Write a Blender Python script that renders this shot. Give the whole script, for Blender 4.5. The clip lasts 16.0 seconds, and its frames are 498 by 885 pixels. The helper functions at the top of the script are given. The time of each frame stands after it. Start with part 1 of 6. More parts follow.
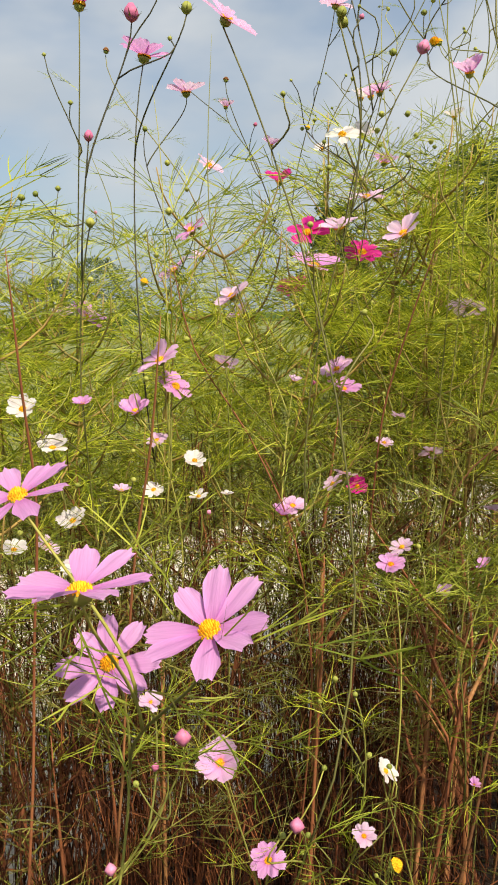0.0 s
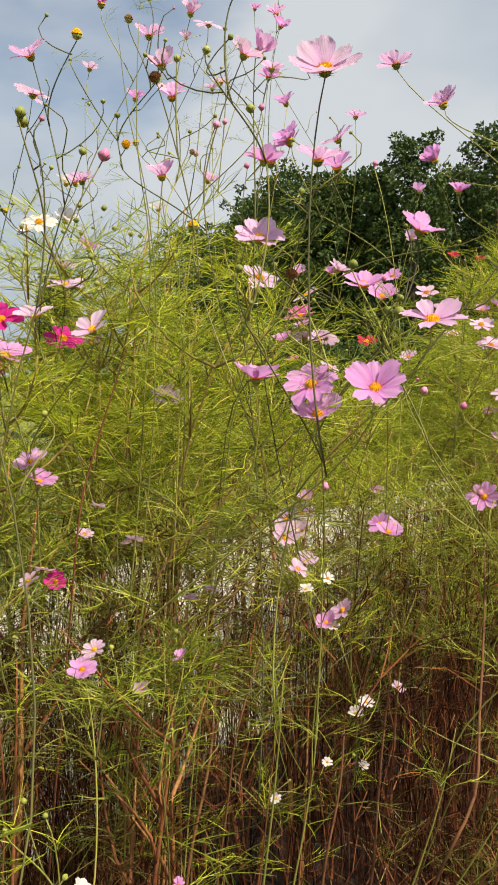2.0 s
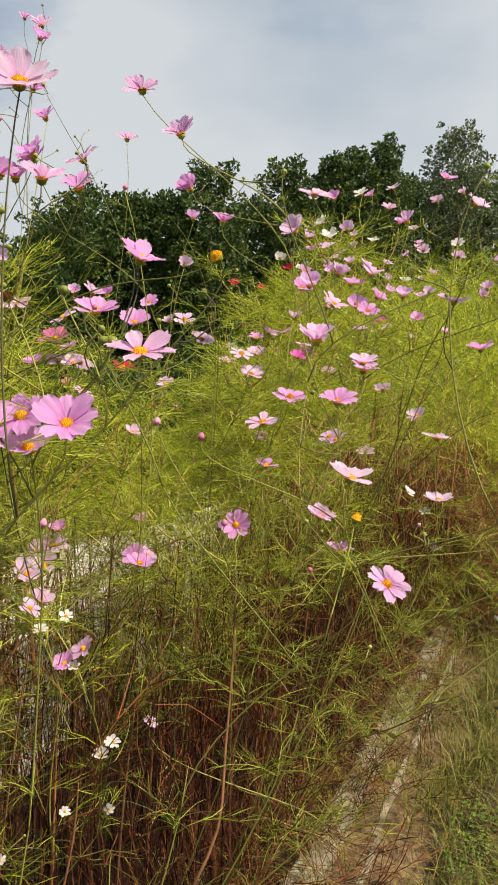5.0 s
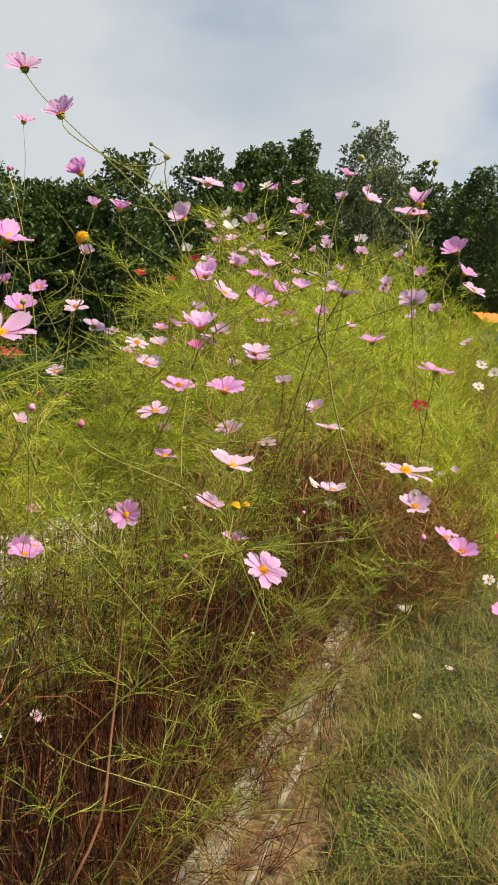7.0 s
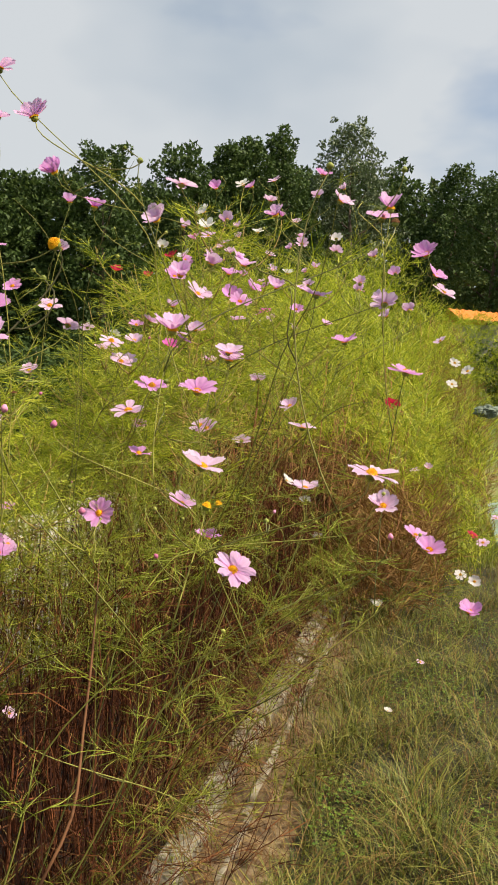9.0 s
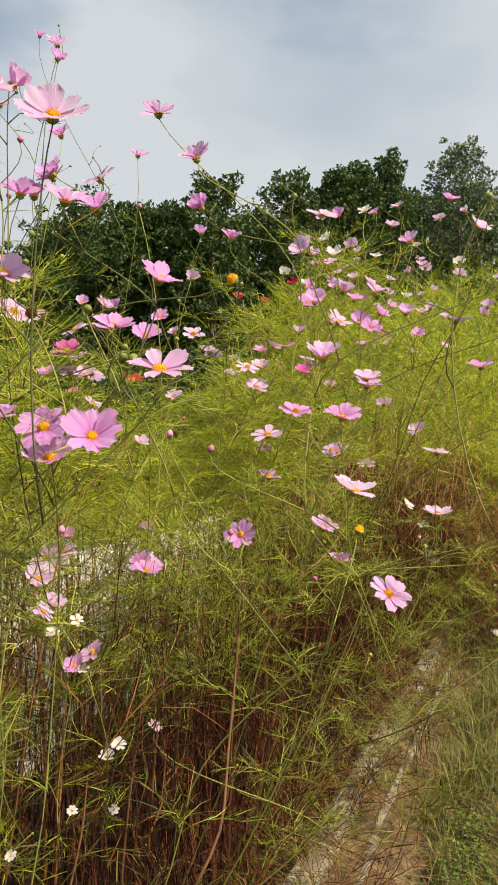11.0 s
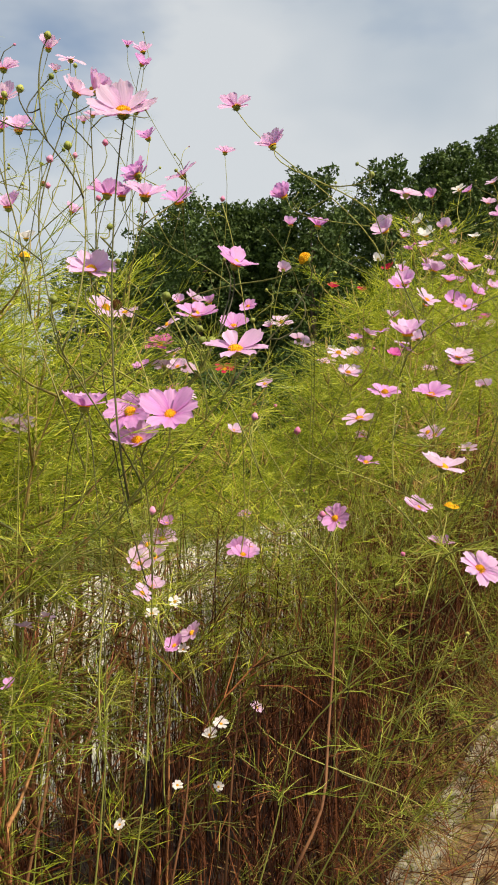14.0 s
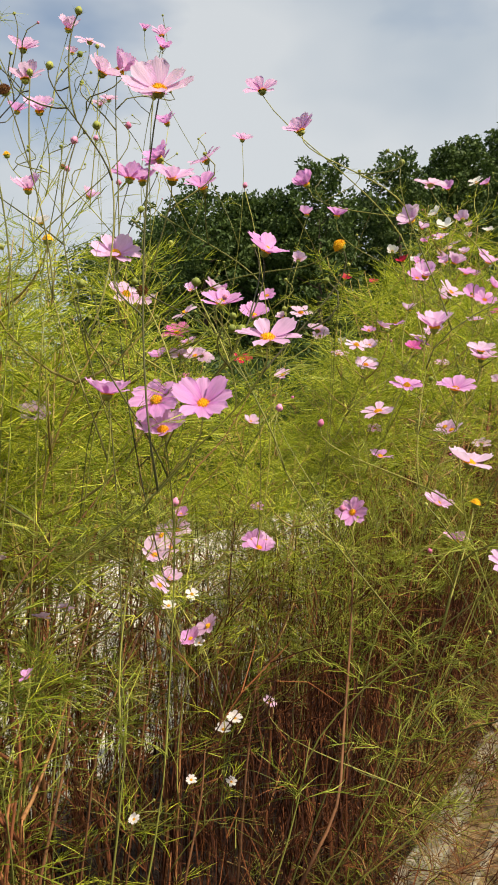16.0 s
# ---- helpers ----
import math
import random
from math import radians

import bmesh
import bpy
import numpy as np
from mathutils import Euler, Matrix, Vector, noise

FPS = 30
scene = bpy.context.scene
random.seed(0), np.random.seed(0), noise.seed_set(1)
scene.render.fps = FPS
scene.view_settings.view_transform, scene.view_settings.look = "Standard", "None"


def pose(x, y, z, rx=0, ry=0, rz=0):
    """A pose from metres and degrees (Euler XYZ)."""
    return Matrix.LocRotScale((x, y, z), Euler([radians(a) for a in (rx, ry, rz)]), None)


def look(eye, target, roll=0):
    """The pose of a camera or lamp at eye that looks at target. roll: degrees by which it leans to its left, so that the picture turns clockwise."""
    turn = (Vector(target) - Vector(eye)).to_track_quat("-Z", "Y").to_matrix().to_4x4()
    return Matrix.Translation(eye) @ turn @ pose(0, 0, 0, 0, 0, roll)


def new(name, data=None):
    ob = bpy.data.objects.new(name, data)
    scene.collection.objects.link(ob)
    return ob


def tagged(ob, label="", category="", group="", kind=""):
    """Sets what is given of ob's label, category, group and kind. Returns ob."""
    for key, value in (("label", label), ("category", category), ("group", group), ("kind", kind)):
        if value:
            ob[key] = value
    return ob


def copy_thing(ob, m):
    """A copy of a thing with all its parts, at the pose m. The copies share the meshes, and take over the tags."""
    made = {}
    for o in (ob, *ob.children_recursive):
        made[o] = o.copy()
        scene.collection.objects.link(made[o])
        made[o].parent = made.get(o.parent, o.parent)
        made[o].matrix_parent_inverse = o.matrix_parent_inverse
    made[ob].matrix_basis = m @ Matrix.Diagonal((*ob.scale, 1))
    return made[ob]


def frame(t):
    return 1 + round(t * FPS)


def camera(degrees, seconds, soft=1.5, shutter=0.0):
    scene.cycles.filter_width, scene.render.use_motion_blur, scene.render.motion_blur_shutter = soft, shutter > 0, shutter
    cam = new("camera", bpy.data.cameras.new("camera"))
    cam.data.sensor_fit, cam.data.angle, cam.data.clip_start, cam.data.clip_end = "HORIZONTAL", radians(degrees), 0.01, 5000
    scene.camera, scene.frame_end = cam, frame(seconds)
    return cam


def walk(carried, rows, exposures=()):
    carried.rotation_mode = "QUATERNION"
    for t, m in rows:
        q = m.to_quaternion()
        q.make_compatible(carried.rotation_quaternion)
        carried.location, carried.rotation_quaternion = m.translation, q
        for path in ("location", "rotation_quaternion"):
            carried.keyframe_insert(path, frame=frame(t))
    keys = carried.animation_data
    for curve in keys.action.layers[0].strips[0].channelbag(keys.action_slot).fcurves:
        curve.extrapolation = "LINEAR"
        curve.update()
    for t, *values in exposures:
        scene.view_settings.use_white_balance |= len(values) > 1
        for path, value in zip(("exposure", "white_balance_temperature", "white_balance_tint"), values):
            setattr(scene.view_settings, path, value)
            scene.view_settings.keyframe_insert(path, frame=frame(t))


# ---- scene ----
EXPOSURES = [(0.0, 0.60), (16.0, 0.62)]
cam = camera(35.0, 16.0, soft=1.8)
# seconds, eye (m), yaw, pitch, roll (degrees)
ROWS = [
    (0.0, 0.000, -0.000, 1.356, -3.75, -9.03, 1.58),
    (0.5, 0.004, -0.005, 1.371, -7.55, -8.69, 0.85),
    (1.0, 0.005, 0.014, 1.387, -14.42, -5.33, 0.77),
    (1.5, 0.043, 0.010, 1.389, -18.64, -4.37, 1.02),
    (2.0, 0.056, 0.005, 1.393, -23.12, -4.51, 0.50),
    (2.5, 0.083, -0.008, 1.406, -27.85, -3.44, -0.22),
    (3.0, 0.109, -0.014, 1.411, -30.01, -2.05, -0.21),
    (3.5, 0.116, -0.010, 1.425, -30.35, -2.38, -0.31),
    (4.0, 0.133, -0.015, 1.421, -29.83, -2.61, -0.35),
    (4.5, 0.159, -0.016, 1.405, -32.28, -2.58, -0.45),
    (4.7, 0.167, -0.011, 1.409, -34.67, -2.87, -0.36),
    (6.8, 0.228, -0.049, 1.401, -41.91, -3.32, -0.97),
    (7.0, 0.229, -0.051, 1.398, -43.01, -3.39, -1.08),
    (7.5, 0.218, -0.042, 1.398, -46.64, -3.44, -1.69),
    (8.0, 0.240, -0.053, 1.398, -46.27, -3.70, -1.48),
    (8.2, 0.247, -0.059, 1.400, -45.99, -3.76, -1.45),
    (10.3, 0.163, -0.079, 1.421, -41.77, -3.56, -1.44),
    (10.5, 0.160, -0.074, 1.419, -41.08, -3.43, -1.47),
    (11.0, 0.134, -0.043, 1.416, -37.24, -2.35, -1.49),
    (11.5, 0.132, -0.043, 1.409, -34.27, -2.52, -0.70),
    (12.0, 0.122, -0.055, 1.410, -30.34, -2.59, 0.12),
    (12.5, 0.120, -0.050, 1.409, -27.99, -2.67, 0.70),
    (13.0, 0.128, -0.043, 1.402, -28.66, -2.73, 0.47),
    (13.5, 0.151, -0.064, 1.393, -29.26, -2.66, 0.77),
    (14.0, 0.153, -0.081, 1.391, -29.57, -2.62, 1.00),
    (14.5, 0.154, -0.079, 1.389, -29.55, -2.77, 1.03),
    (15.0, 0.156, -0.073, 1.392, -29.37, -2.95, 0.68),
    (15.5, 0.152, -0.054, 1.388, -29.35, -3.08, 0.39),
    (16.0, 0.135, -0.041, 1.390, -29.37, -3.24, -0.04),
]
walk(cam, [(t, pose(x, y, z, 90 + pitch, roll, yaw)) for t, x, y, z, yaw, pitch, roll in ROWS], EXPOSURES)

# ---- daylight: thin bright cloud over a hazy sun ----
SUN_AZ, SUN_EL = 150.0, 53.0        # degrees clockwise from +y, degrees above the ground
world = bpy.data.worlds.new("sky")
scene.world = world
world.use_nodes = True
wn, wl = world.node_tree.nodes, world.node_tree.links
wn.clear()
w_out = wn.new("ShaderNodeOutputWorld")
w_bg = wn.new("ShaderNodeBackground")
w_sky = wn.new("ShaderNodeTexSky")
w_sky.sky_type, w_sky.sun_disc = "NISHITA", False
w_sky.sun_elevation, w_sky.sun_rotation = radians(SUN_EL), radians(SUN_AZ)
w_sky.air_density, w_sky.dust_density = 1.2, 2.0
w_co = wn.new("ShaderNodeTexCoord")
w_map = wn.new("ShaderNodeMapping")
w_map.inputs["Rotation"].default_value = (0, 0, radians(35))
w_map.inputs["Scale"].default_value = (1.0, 1.0, 2.2)
w_noise = wn.new("ShaderNodeTexNoise")
w_noise.inputs["Scale"].default_value, w_noise.inputs["Detail"].default_value = 2.3, 5.0
w_noise.inputs["Roughness"].default_value = 0.5
w_ramp = wn.new("ShaderNodeValToRGB")
w_ramp.color_ramp.elements[0].position, w_ramp.color_ramp.elements[0].color = 0.36, (0.2, 0.2, 0.2, 1)
w_ramp.color_ramp.elements[1].position, w_ramp.color_ramp.elements[1].color = 0.52, (0.95, 0.95, 0.95, 1)
w_noise2 = wn.new("ShaderNodeTexNoise")
w_noise2.inputs["Scale"].default_value, w_noise2.inputs["Detail"].default_value = 1.6, 4.0
w_cloud = wn.new("ShaderNodeValToRGB")
w_cloud.color_ramp.elements[0].position, w_cloud.color_ramp.elements[0].color = 0.38, (4.9, 6.0, 7.2, 1)
w_cloud.color_ramp.elements[1].position, w_cloud.color_ramp.elements[1].color = 0.62, (8.8, 9.2, 9.5, 1)
w_mix = wn.new("ShaderNodeMixRGB")
wl.new(w_co.outputs["Generated"], w_map.inputs["Vector"])
wl.new(w_map.outputs["Vector"], w_noise.inputs["Vector"])
wl.new(w_map.outputs["Vector"], w_noise2.inputs["Vector"])
wl.new(w_noise.outputs["Fac"], w_ramp.inputs["Fac"])
wl.new(w_noise2.outputs["Fac"], w_cloud.inputs["Fac"])
wl.new(w_ramp.outputs["Color"], w_mix.inputs["Fac"])
w_gain = wn.new("ShaderNodeMixRGB")
w_gain.blend_type = "MULTIPLY"
w_gain.inputs["Fac"].default_value, w_gain.inputs["Color2"].default_value = 1.0, (1.7, 1.7, 1.7, 1)
wl.new(w_sky.outputs["Color"], w_gain.inputs["Color1"])
wl.new(w_gain.outputs["Color"], w_mix.inputs["Color1"])
wl.new(w_cloud.outputs["Color"], w_mix.inputs["Color2"])
wl.new(w_mix.outputs["Color"], w_bg.inputs["Color"])
w_bg.inputs["Strength"].default_value = 0.050
wl.new(w_bg.outputs["Background"], w_out.inputs["Surface"])

sun = new("sun", bpy.data.lights.new("sun", "SUN"))
sun.data.energy, sun.data.angle, sun.data.color = 5.0, radians(1.5), (1.0, 0.888, 0.685)
_az, _el = radians(SUN_AZ), radians(SUN_EL)
sun.matrix_world = look((math.sin(_az) * 30, math.cos(_az) * 30, math.tan(_el) * 30), (0, 0, 0))


# ---- materials ----
def shader(name, rough=0.6):
    m = bpy.data.materials.new(name)
    m.use_nodes = True
    nt = m.node_tree
    b = nt.nodes["Principled BSDF"]
    b.inputs["Roughness"].default_value = rough
    return m, nt, b


def ramp_of(nt, fac, stops):
    r = nt.nodes.new("ShaderNodeValToRGB")
    e = r.color_ramp.elements
    e[0].position, e[0].color = stops[0][0], (*stops[0][1], 1)
    e[1].position, e[1].color = stops[-1][0], (*stops[-1][1], 1)
    for p, c in stops[1:-1]:
        k = e.new(p)
        k.color = (*c, 1)
    nt.links.new(fac, r.inputs["Fac"])
    return r.outputs["Color"]


def noise_of(nt, scale, detail=4.0, space="Object", stretch=(1, 1, 1), rough=0.55):
    co = nt.nodes.new("ShaderNodeTexCoord")
    mp = nt.nodes.new("ShaderNodeMapping")
    mp.inputs["Scale"].default_value = stretch
    n = nt.nodes.new("ShaderNodeTexNoise")
    n.inputs["Scale"].default_value, n.inputs["Detail"].default_value = scale, detail
    n.inputs["Roughness"].default_value = rough
    nt.links.new(co.outputs[space], mp.inputs["Vector"])
    nt.links.new(mp.outputs["Vector"], n.inputs["Vector"])
    return n.outputs["Fac"]


def mixed(nt, fac, a, b, mode="MIX"):
    m = nt.nodes.new("ShaderNodeMixRGB")
    m.blend_type = mode
    for sock, val in zip(("Fac", "Color1", "Color2"), (fac, a, b)):
        if isinstance(val, (int, float)):
            m.inputs[sock].default_value = val
        elif isinstance(val, tuple):
            m.inputs[sock].default_value = (*val, 1)
        else:
            nt.links.new(val, m.inputs[sock])
    return m.outputs["Color"]


def bumped(nt, b, fac, strength, dist):
    k = nt.nodes.new("ShaderNodeBump")
    k.inputs["Strength"].default_value, k.inputs["Distance"].default_value = strength, dist
    nt.links.new(fac, k.inputs["Height"])
    nt.links.new(k.outputs["Normal"], b.inputs["Normal"])


def leafy(nt, b, colour, through_it):
    """Thin living tissue: part of the light passes."""
    tr = nt.nodes.new("ShaderNodeBsdfTranslucent")
    mx = nt.nodes.new("ShaderNodeMixShader")
    mx.inputs["Fac"].default_value = through_it
    out = nt.nodes["Material Output"]
    nt.links.new(colour, b.inputs["Base Color"])
    nt.links.new(colour, tr.inputs["Color"])
    nt.links.new(b.outputs["BSDF"], mx.inputs[1])
    nt.links.new(tr.outputs["BSDF"], mx.inputs[2])
    nt.links.new(mx.outputs["Shader"], out.inputs["Surface"])


def varied(name, stops, rough, passing=0.0, source="island", scale=3.0, spec=0.3, grain=0.35):
    """A colour range picked per island or per object, with a slow noise over it."""
    m, nt, b = shader(name, rough)
    b.inputs["Specular IOR Level"].default_value = spec
    if source == "island":
        g = nt.nodes.new("ShaderNodeNewGeometry")
        rnd = g.outputs["Random Per Island"]
    else:
        g = nt.nodes.new("ShaderNodeObjectInfo")
        rnd = g.outputs["Random"]
    n = noise_of(nt, scale, 3.0)
    mth = nt.nodes.new("ShaderNodeMix")
    mth.inputs["Factor"].default_value = grain
    nt.links.new(rnd, mth.inputs["A"])
    nt.links.new(n, mth.inputs["B"])
    col = ramp_of(nt, mth.outputs["Result"], stops)
    if passing:
        leafy(nt, b, col, passing)
    else:
        nt.links.new(col, b.inputs["Base Color"])
    return m


def petal_material(name, base, tip, heart):
    """Petal tissue: deeper at the throat, fine veins along its length, paler or deeper from bloom to bloom."""
    m, nt, b = shader(name, 0.55)
    b.inputs["Specular IOR Level"].default_value = 0.2
    co = nt.nodes.new("ShaderNodeTexCoord")
    sep = nt.nodes.new("ShaderNodeSeparateXYZ")
    nt.links.new(co.outputs["Object"], sep.inputs["Vector"])
    along = ramp_of(nt, sep.outputs["Y"], [(0.1, heart), (0.38, base), (1.0, tip)])
    veins = noise_of(nt, 1.0, 2.0, "Object", (34, 1.6, 1))
    v = ramp_of(nt, veins, [(0.35, (0.80, 0.76, 0.80)), (0.62, (1, 1, 1))])
    col = mixed(nt, 0.5, along, v, "MULTIPLY")
    info = nt.nodes.new("ShaderNodeObjectInfo")
    tone = ramp_of(nt, info.outputs["Random"], [(0.0, (0.86, 0.78, 0.86)), (1.0, (1, 1, 1))])
    col = mixed(nt, 1.0, col, tone, "MULTIPLY")
    bumped(nt, b, veins, 0.15, 0.01)
    leafy(nt, b, col, 0.48)
    return m


PETALS = {
    "k": petal_material("pink_petal", (0.8, 0.38, 0.78), (0.84, 0.47, 0.83), (0.66, 0.22, 0.6)),
    "K": petal_material("deep_pink_petal", (0.74, 0.35, 0.74), (0.78, 0.44, 0.80), (0.60, 0.20, 0.56)),
    "l": petal_material("light_pink_petal", (0.86, 0.52, 0.84), (0.89, 0.62, 0.88), (0.74, 0.3, 0.66)),
    "p": petal_material("pale_pink_petal", (0.84, 0.58, 0.82), (0.87, 0.68, 0.86), (0.72, 0.38, 0.64)),
    "w": petal_material("white_petal", (0.86, 0.86, 0.82), (0.88, 0.88, 0.86), (0.74, 0.78, 0.58)),
    "m": petal_material("magenta_petal", (0.70, 0.02, 0.30), (0.74, 0.04, 0.36), (0.46, 0.01, 0.16)),
    "h": petal_material("hot_pink_petal", (0.80, 0.14, 0.50), (0.84, 0.22, 0.58), (0.60, 0.06, 0.32)),
    "r": petal_material("crimson_petal", (0.55, 0.02, 0.06), (0.62, 0.03, 0.09), (0.35, 0.01, 0.03)),
    "o": petal_material("salmon_petal", (0.80, 0.28, 0.22), (0.82, 0.36, 0.32), (0.70, 0.20, 0.06)),
}
DISC = varied("yellow_florets", [(0.2, (0.74, 0.32, 0.005)), (0.6, (0.86, 0.49, 0.010)), (0.9, (0.90, 0.64, 0.03))], 0.7, source="island", scale=40)
SEED = varied("spent_florets", [(0.2, (0.10, 0.04, 0.02)), (0.9, (0.34, 0.16, 0.05))], 0.8, source="island", scale=40)
CALYX = varied("green_calyx", [(0.2, (0.15, 0.18, 0.03)), (0.8, (0.33, 0.34, 0.07))], 0.6, source="object")
ROSE = varied("rose_bud", [(0.2, (0.42, 0.09, 0.20)), (0.8, (0.66, 0.26, 0.42))], 0.6, source="object")
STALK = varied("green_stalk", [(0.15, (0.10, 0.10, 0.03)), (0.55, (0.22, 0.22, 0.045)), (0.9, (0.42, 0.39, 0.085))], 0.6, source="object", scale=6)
# Stalks that stand against the sky: their backlit darkness is set in the colour.
BACKLIT = varied("backlit_dark_stalk", [(0.15, (0.045, 0.042, 0.020)), (0.55, (0.11, 0.105, 0.035)), (0.9, (0.25, 0.23, 0.06))], 0.65, source="object", scale=6)
STEM = varied("russet_stem", [(0.2, (0.14, 0.042, 0.020)), (0.55, (0.28, 0.10, 0.042)), (0.85, (0.42, 0.22, 0.08))], 0.7, source="object", scale=7, grain=0.6)
WOOD = varied("old_brown_stem", [(0.15, (0.07, 0.028, 0.014)), (0.5, (0.16, 0.070, 0.030)), (0.85, (0.27, 0.135, 0.055))], 0.8, source="object", scale=14, grain=0.75)
BRANCH = varied("ochre_branch", [(0.15, (0.19, 0.175, 0.045)), (0.5, (0.31, 0.21, 0.058)), (0.85, (0.42, 0.27, 0.09))], 0.65, source="object", scale=6, grain=0.6)
FROND = varied("feathery_leaf", [(0.1, (0.052, 0.092, 0.004)), (0.45, (0.275, 0.340, 0.016)), (0.75, (0.56, 0.58, 0.041)), (0.95, (0.74, 0.69, 0.12))], 0.5, 0.42, scale=2.2, grain=0.28)
# Withered brown, lowered further to stand in for shade under the flowers.
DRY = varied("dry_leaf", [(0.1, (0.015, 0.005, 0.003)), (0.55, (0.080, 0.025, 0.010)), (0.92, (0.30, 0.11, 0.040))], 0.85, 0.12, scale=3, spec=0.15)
RUSSET = varied("russet_weed", [(0.1, (0.07, 0.035, 0.012)), (0.55, (0.24, 0.12, 0.035)), (0.92, (0.44, 0.27, 0.08))], 0.75, 0.2, scale=2)
# Dead brown taken darker: deep shade between the stems is in the colour.
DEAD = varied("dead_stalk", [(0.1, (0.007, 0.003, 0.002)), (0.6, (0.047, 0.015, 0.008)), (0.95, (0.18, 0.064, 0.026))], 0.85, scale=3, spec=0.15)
GRASS = varied("grass_blade", [(0.15, (0.020, 0.028, 0.005)), (0.45, (0.105, 0.122, 0.015)), (0.75, (0.24, 0.24, 0.036)), (0.95, (0.48, 0.44, 0.17))], 0.5, 0.25, scale=4, grain=0.3)
MEADOW = varied("meadow_blade", [(0.15, (0.06, 0.085, 0.008)), (0.5, (0.20, 0.235, 0.022)), (0.85, (0.42, 0.41, 0.06))], 0.5, 0.3, scale=2, grain=0.3)
OLIVE = varied("olive_thread", [(0.1, (0.045, 0.052, 0.010)), (0.6, (0.17, 0.165, 0.028)), (0.95, (0.38, 0.34, 0.09))], 0.6, 0.3, scale=2)
# Dimmer copy of the feathery leaf green: shade on low leaves is in this colour.
DIM_FROND = varied("dimmed_leaf_thread", [(0.1, (0.08, 0.120, 0.012)), (0.6, (0.29, 0.335, 0.032)), (0.95, (0.53, 0.53, 0.09))], 0.5, 0.40, scale=2)
STRAW = varied("straw", [(0.1, (0.07, 0.032, 0.010)), (0.6, (0.20, 0.11, 0.035)), (0.95, (0.46, 0.32, 0.13))], 0.8, 0.1, scale=2)
WEED = varied("weed_leaf", [(0.1, (0.06, 0.13, 0.015)), (0.6, (0.16, 0.28, 0.03)), (0.95, (0.28, 0.37, 0.05))], 0.5, 0.25, scale=2)
TREE_LEAF = varied("tree_leaf", [(0.1, (0.024, 0.046, 0.012)), (0.6, (0.062, 0.100, 0.023)), (0.95, (0.135, 0.18, 0.042))], 0.6, 0.22, scale=0.5, spec=0.2, grain=0.5)
SILVER_LEAF = varied("grey_green_leaf", [(0.1, (0.06, 0.085, 0.035)), (0.6, (0.11, 0.145, 0.06)), (0.95, (0.18, 0.20, 0.09))], 0.5, 0.18, scale=0.5, spec=0.4, grain=0.5)
BARK = varied("bark", [(0.2, (0.05, 0.035, 0.025)), (0.8, (0.14, 0.10, 0.07))], 0.9, source="object", scale=9, grain=0.7)


def earth_material(name, stops, fine, coarse, rough=0.95, height=0.01):
    m, nt, b = shader(name, rough)
    a = noise_of(nt, coarse, 6.0)
    f = noise_of(nt, fine, 8.0, rough=0.7)
    col = ramp_of(nt, a, stops)
    spots = ramp_of(nt, f, [(0.3, (0.6, 0.57, 0.53)), (0.7, (1, 1, 1))])
    nt.links.new(mixed(nt, 0.9, col, spots, "MULTIPLY"), b.inputs["Base Color"])
    bumped(nt, b, f, 0.7, height)
    return m


VERGE = earth_material("verge_soil", [(0.3, (0.018, 0.018, 0.008)), (0.7, (0.06, 0.055, 0.024))], 45, 5, height=0.02)
FIELD = earth_material("meadow_ground", [(0.3, (0.10, 0.13, 0.035)), (0.5, (0.17, 0.20, 0.05)), (0.7, (0.24, 0.22, 0.09))], 40, 0.6)
DIRT = earth_material("dry_dirt", [(0.3, (0.07, 0.042, 0.022)), (0.5, (0.19, 0.125, 0.066)), (0.7, (0.36, 0.27, 0.155))], 55, 14)
# Brown bed soil, its colour darkened to deepen the shadow below the plants.
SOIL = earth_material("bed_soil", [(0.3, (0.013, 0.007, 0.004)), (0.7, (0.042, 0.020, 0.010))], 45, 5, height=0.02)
PALE = earth_material("pale_concrete", [(0.3, (0.50, 0.45, 0.36)), (0.5, (0.60, 0.56, 0.47)), (0.7, (0.66, 0.63, 0.54))], 30, 1.2, 0.85, 0.003)
KERB = earth_material("weathered_kerb", [(0.3, (0.11, 0.085, 0.055)), (0.46, (0.28, 0.245, 0.18)), (0.7, (0.46, 0.42, 0.34))], 60, 9, 0.9, 0.006)
TEAL = earth_material("pale_teal_concrete", [(0.3, (0.21, 0.32, 0.29)), (0.7, (0.31, 0.43, 0.39))], 25, 1.0, 0.7, 0.002)


def plain(name, colour, rough, metal=0.0, wear=0.25):
    m, nt, b = shader(name, rough)
    b.inputs["Metallic"].default_value = metal
    n = noise_of(nt, 12, 6)
    dark = tuple(c * (1 - wear) for c in colour)
    nt.links.new(ramp_of(nt, n, [(0.3, dark), (0.65, colour)]), b.inputs["Base Color"])
    return m


STEEL = plain("galvanised_steel", (0.42, 0.44, 0.46), 0.45, 0.6)
PANEL = plain("off_white_plastic", (0.74, 0.75, 0.75), 0.5)
ORANGE = plain("orange_sheet", (0.80, 0.24, 0.04), 0.6)
SHED = plain("grey_boards", (0.30, 0.29, 0.27), 0.8)
BAG = plain("blue_green_plastic", (0.15, 0.19, 0.14), 0.7, 0.0, 0.6)


# ---- mesh tools ----
AX, AY = 0.857, 0.516        # the bed's edge runs along (AX, AY); v counts across it, into the bed


def on_plan(u, v, z=0.0):
    return Vector((u * AX - v * AY, u * AY + v * AX, z))


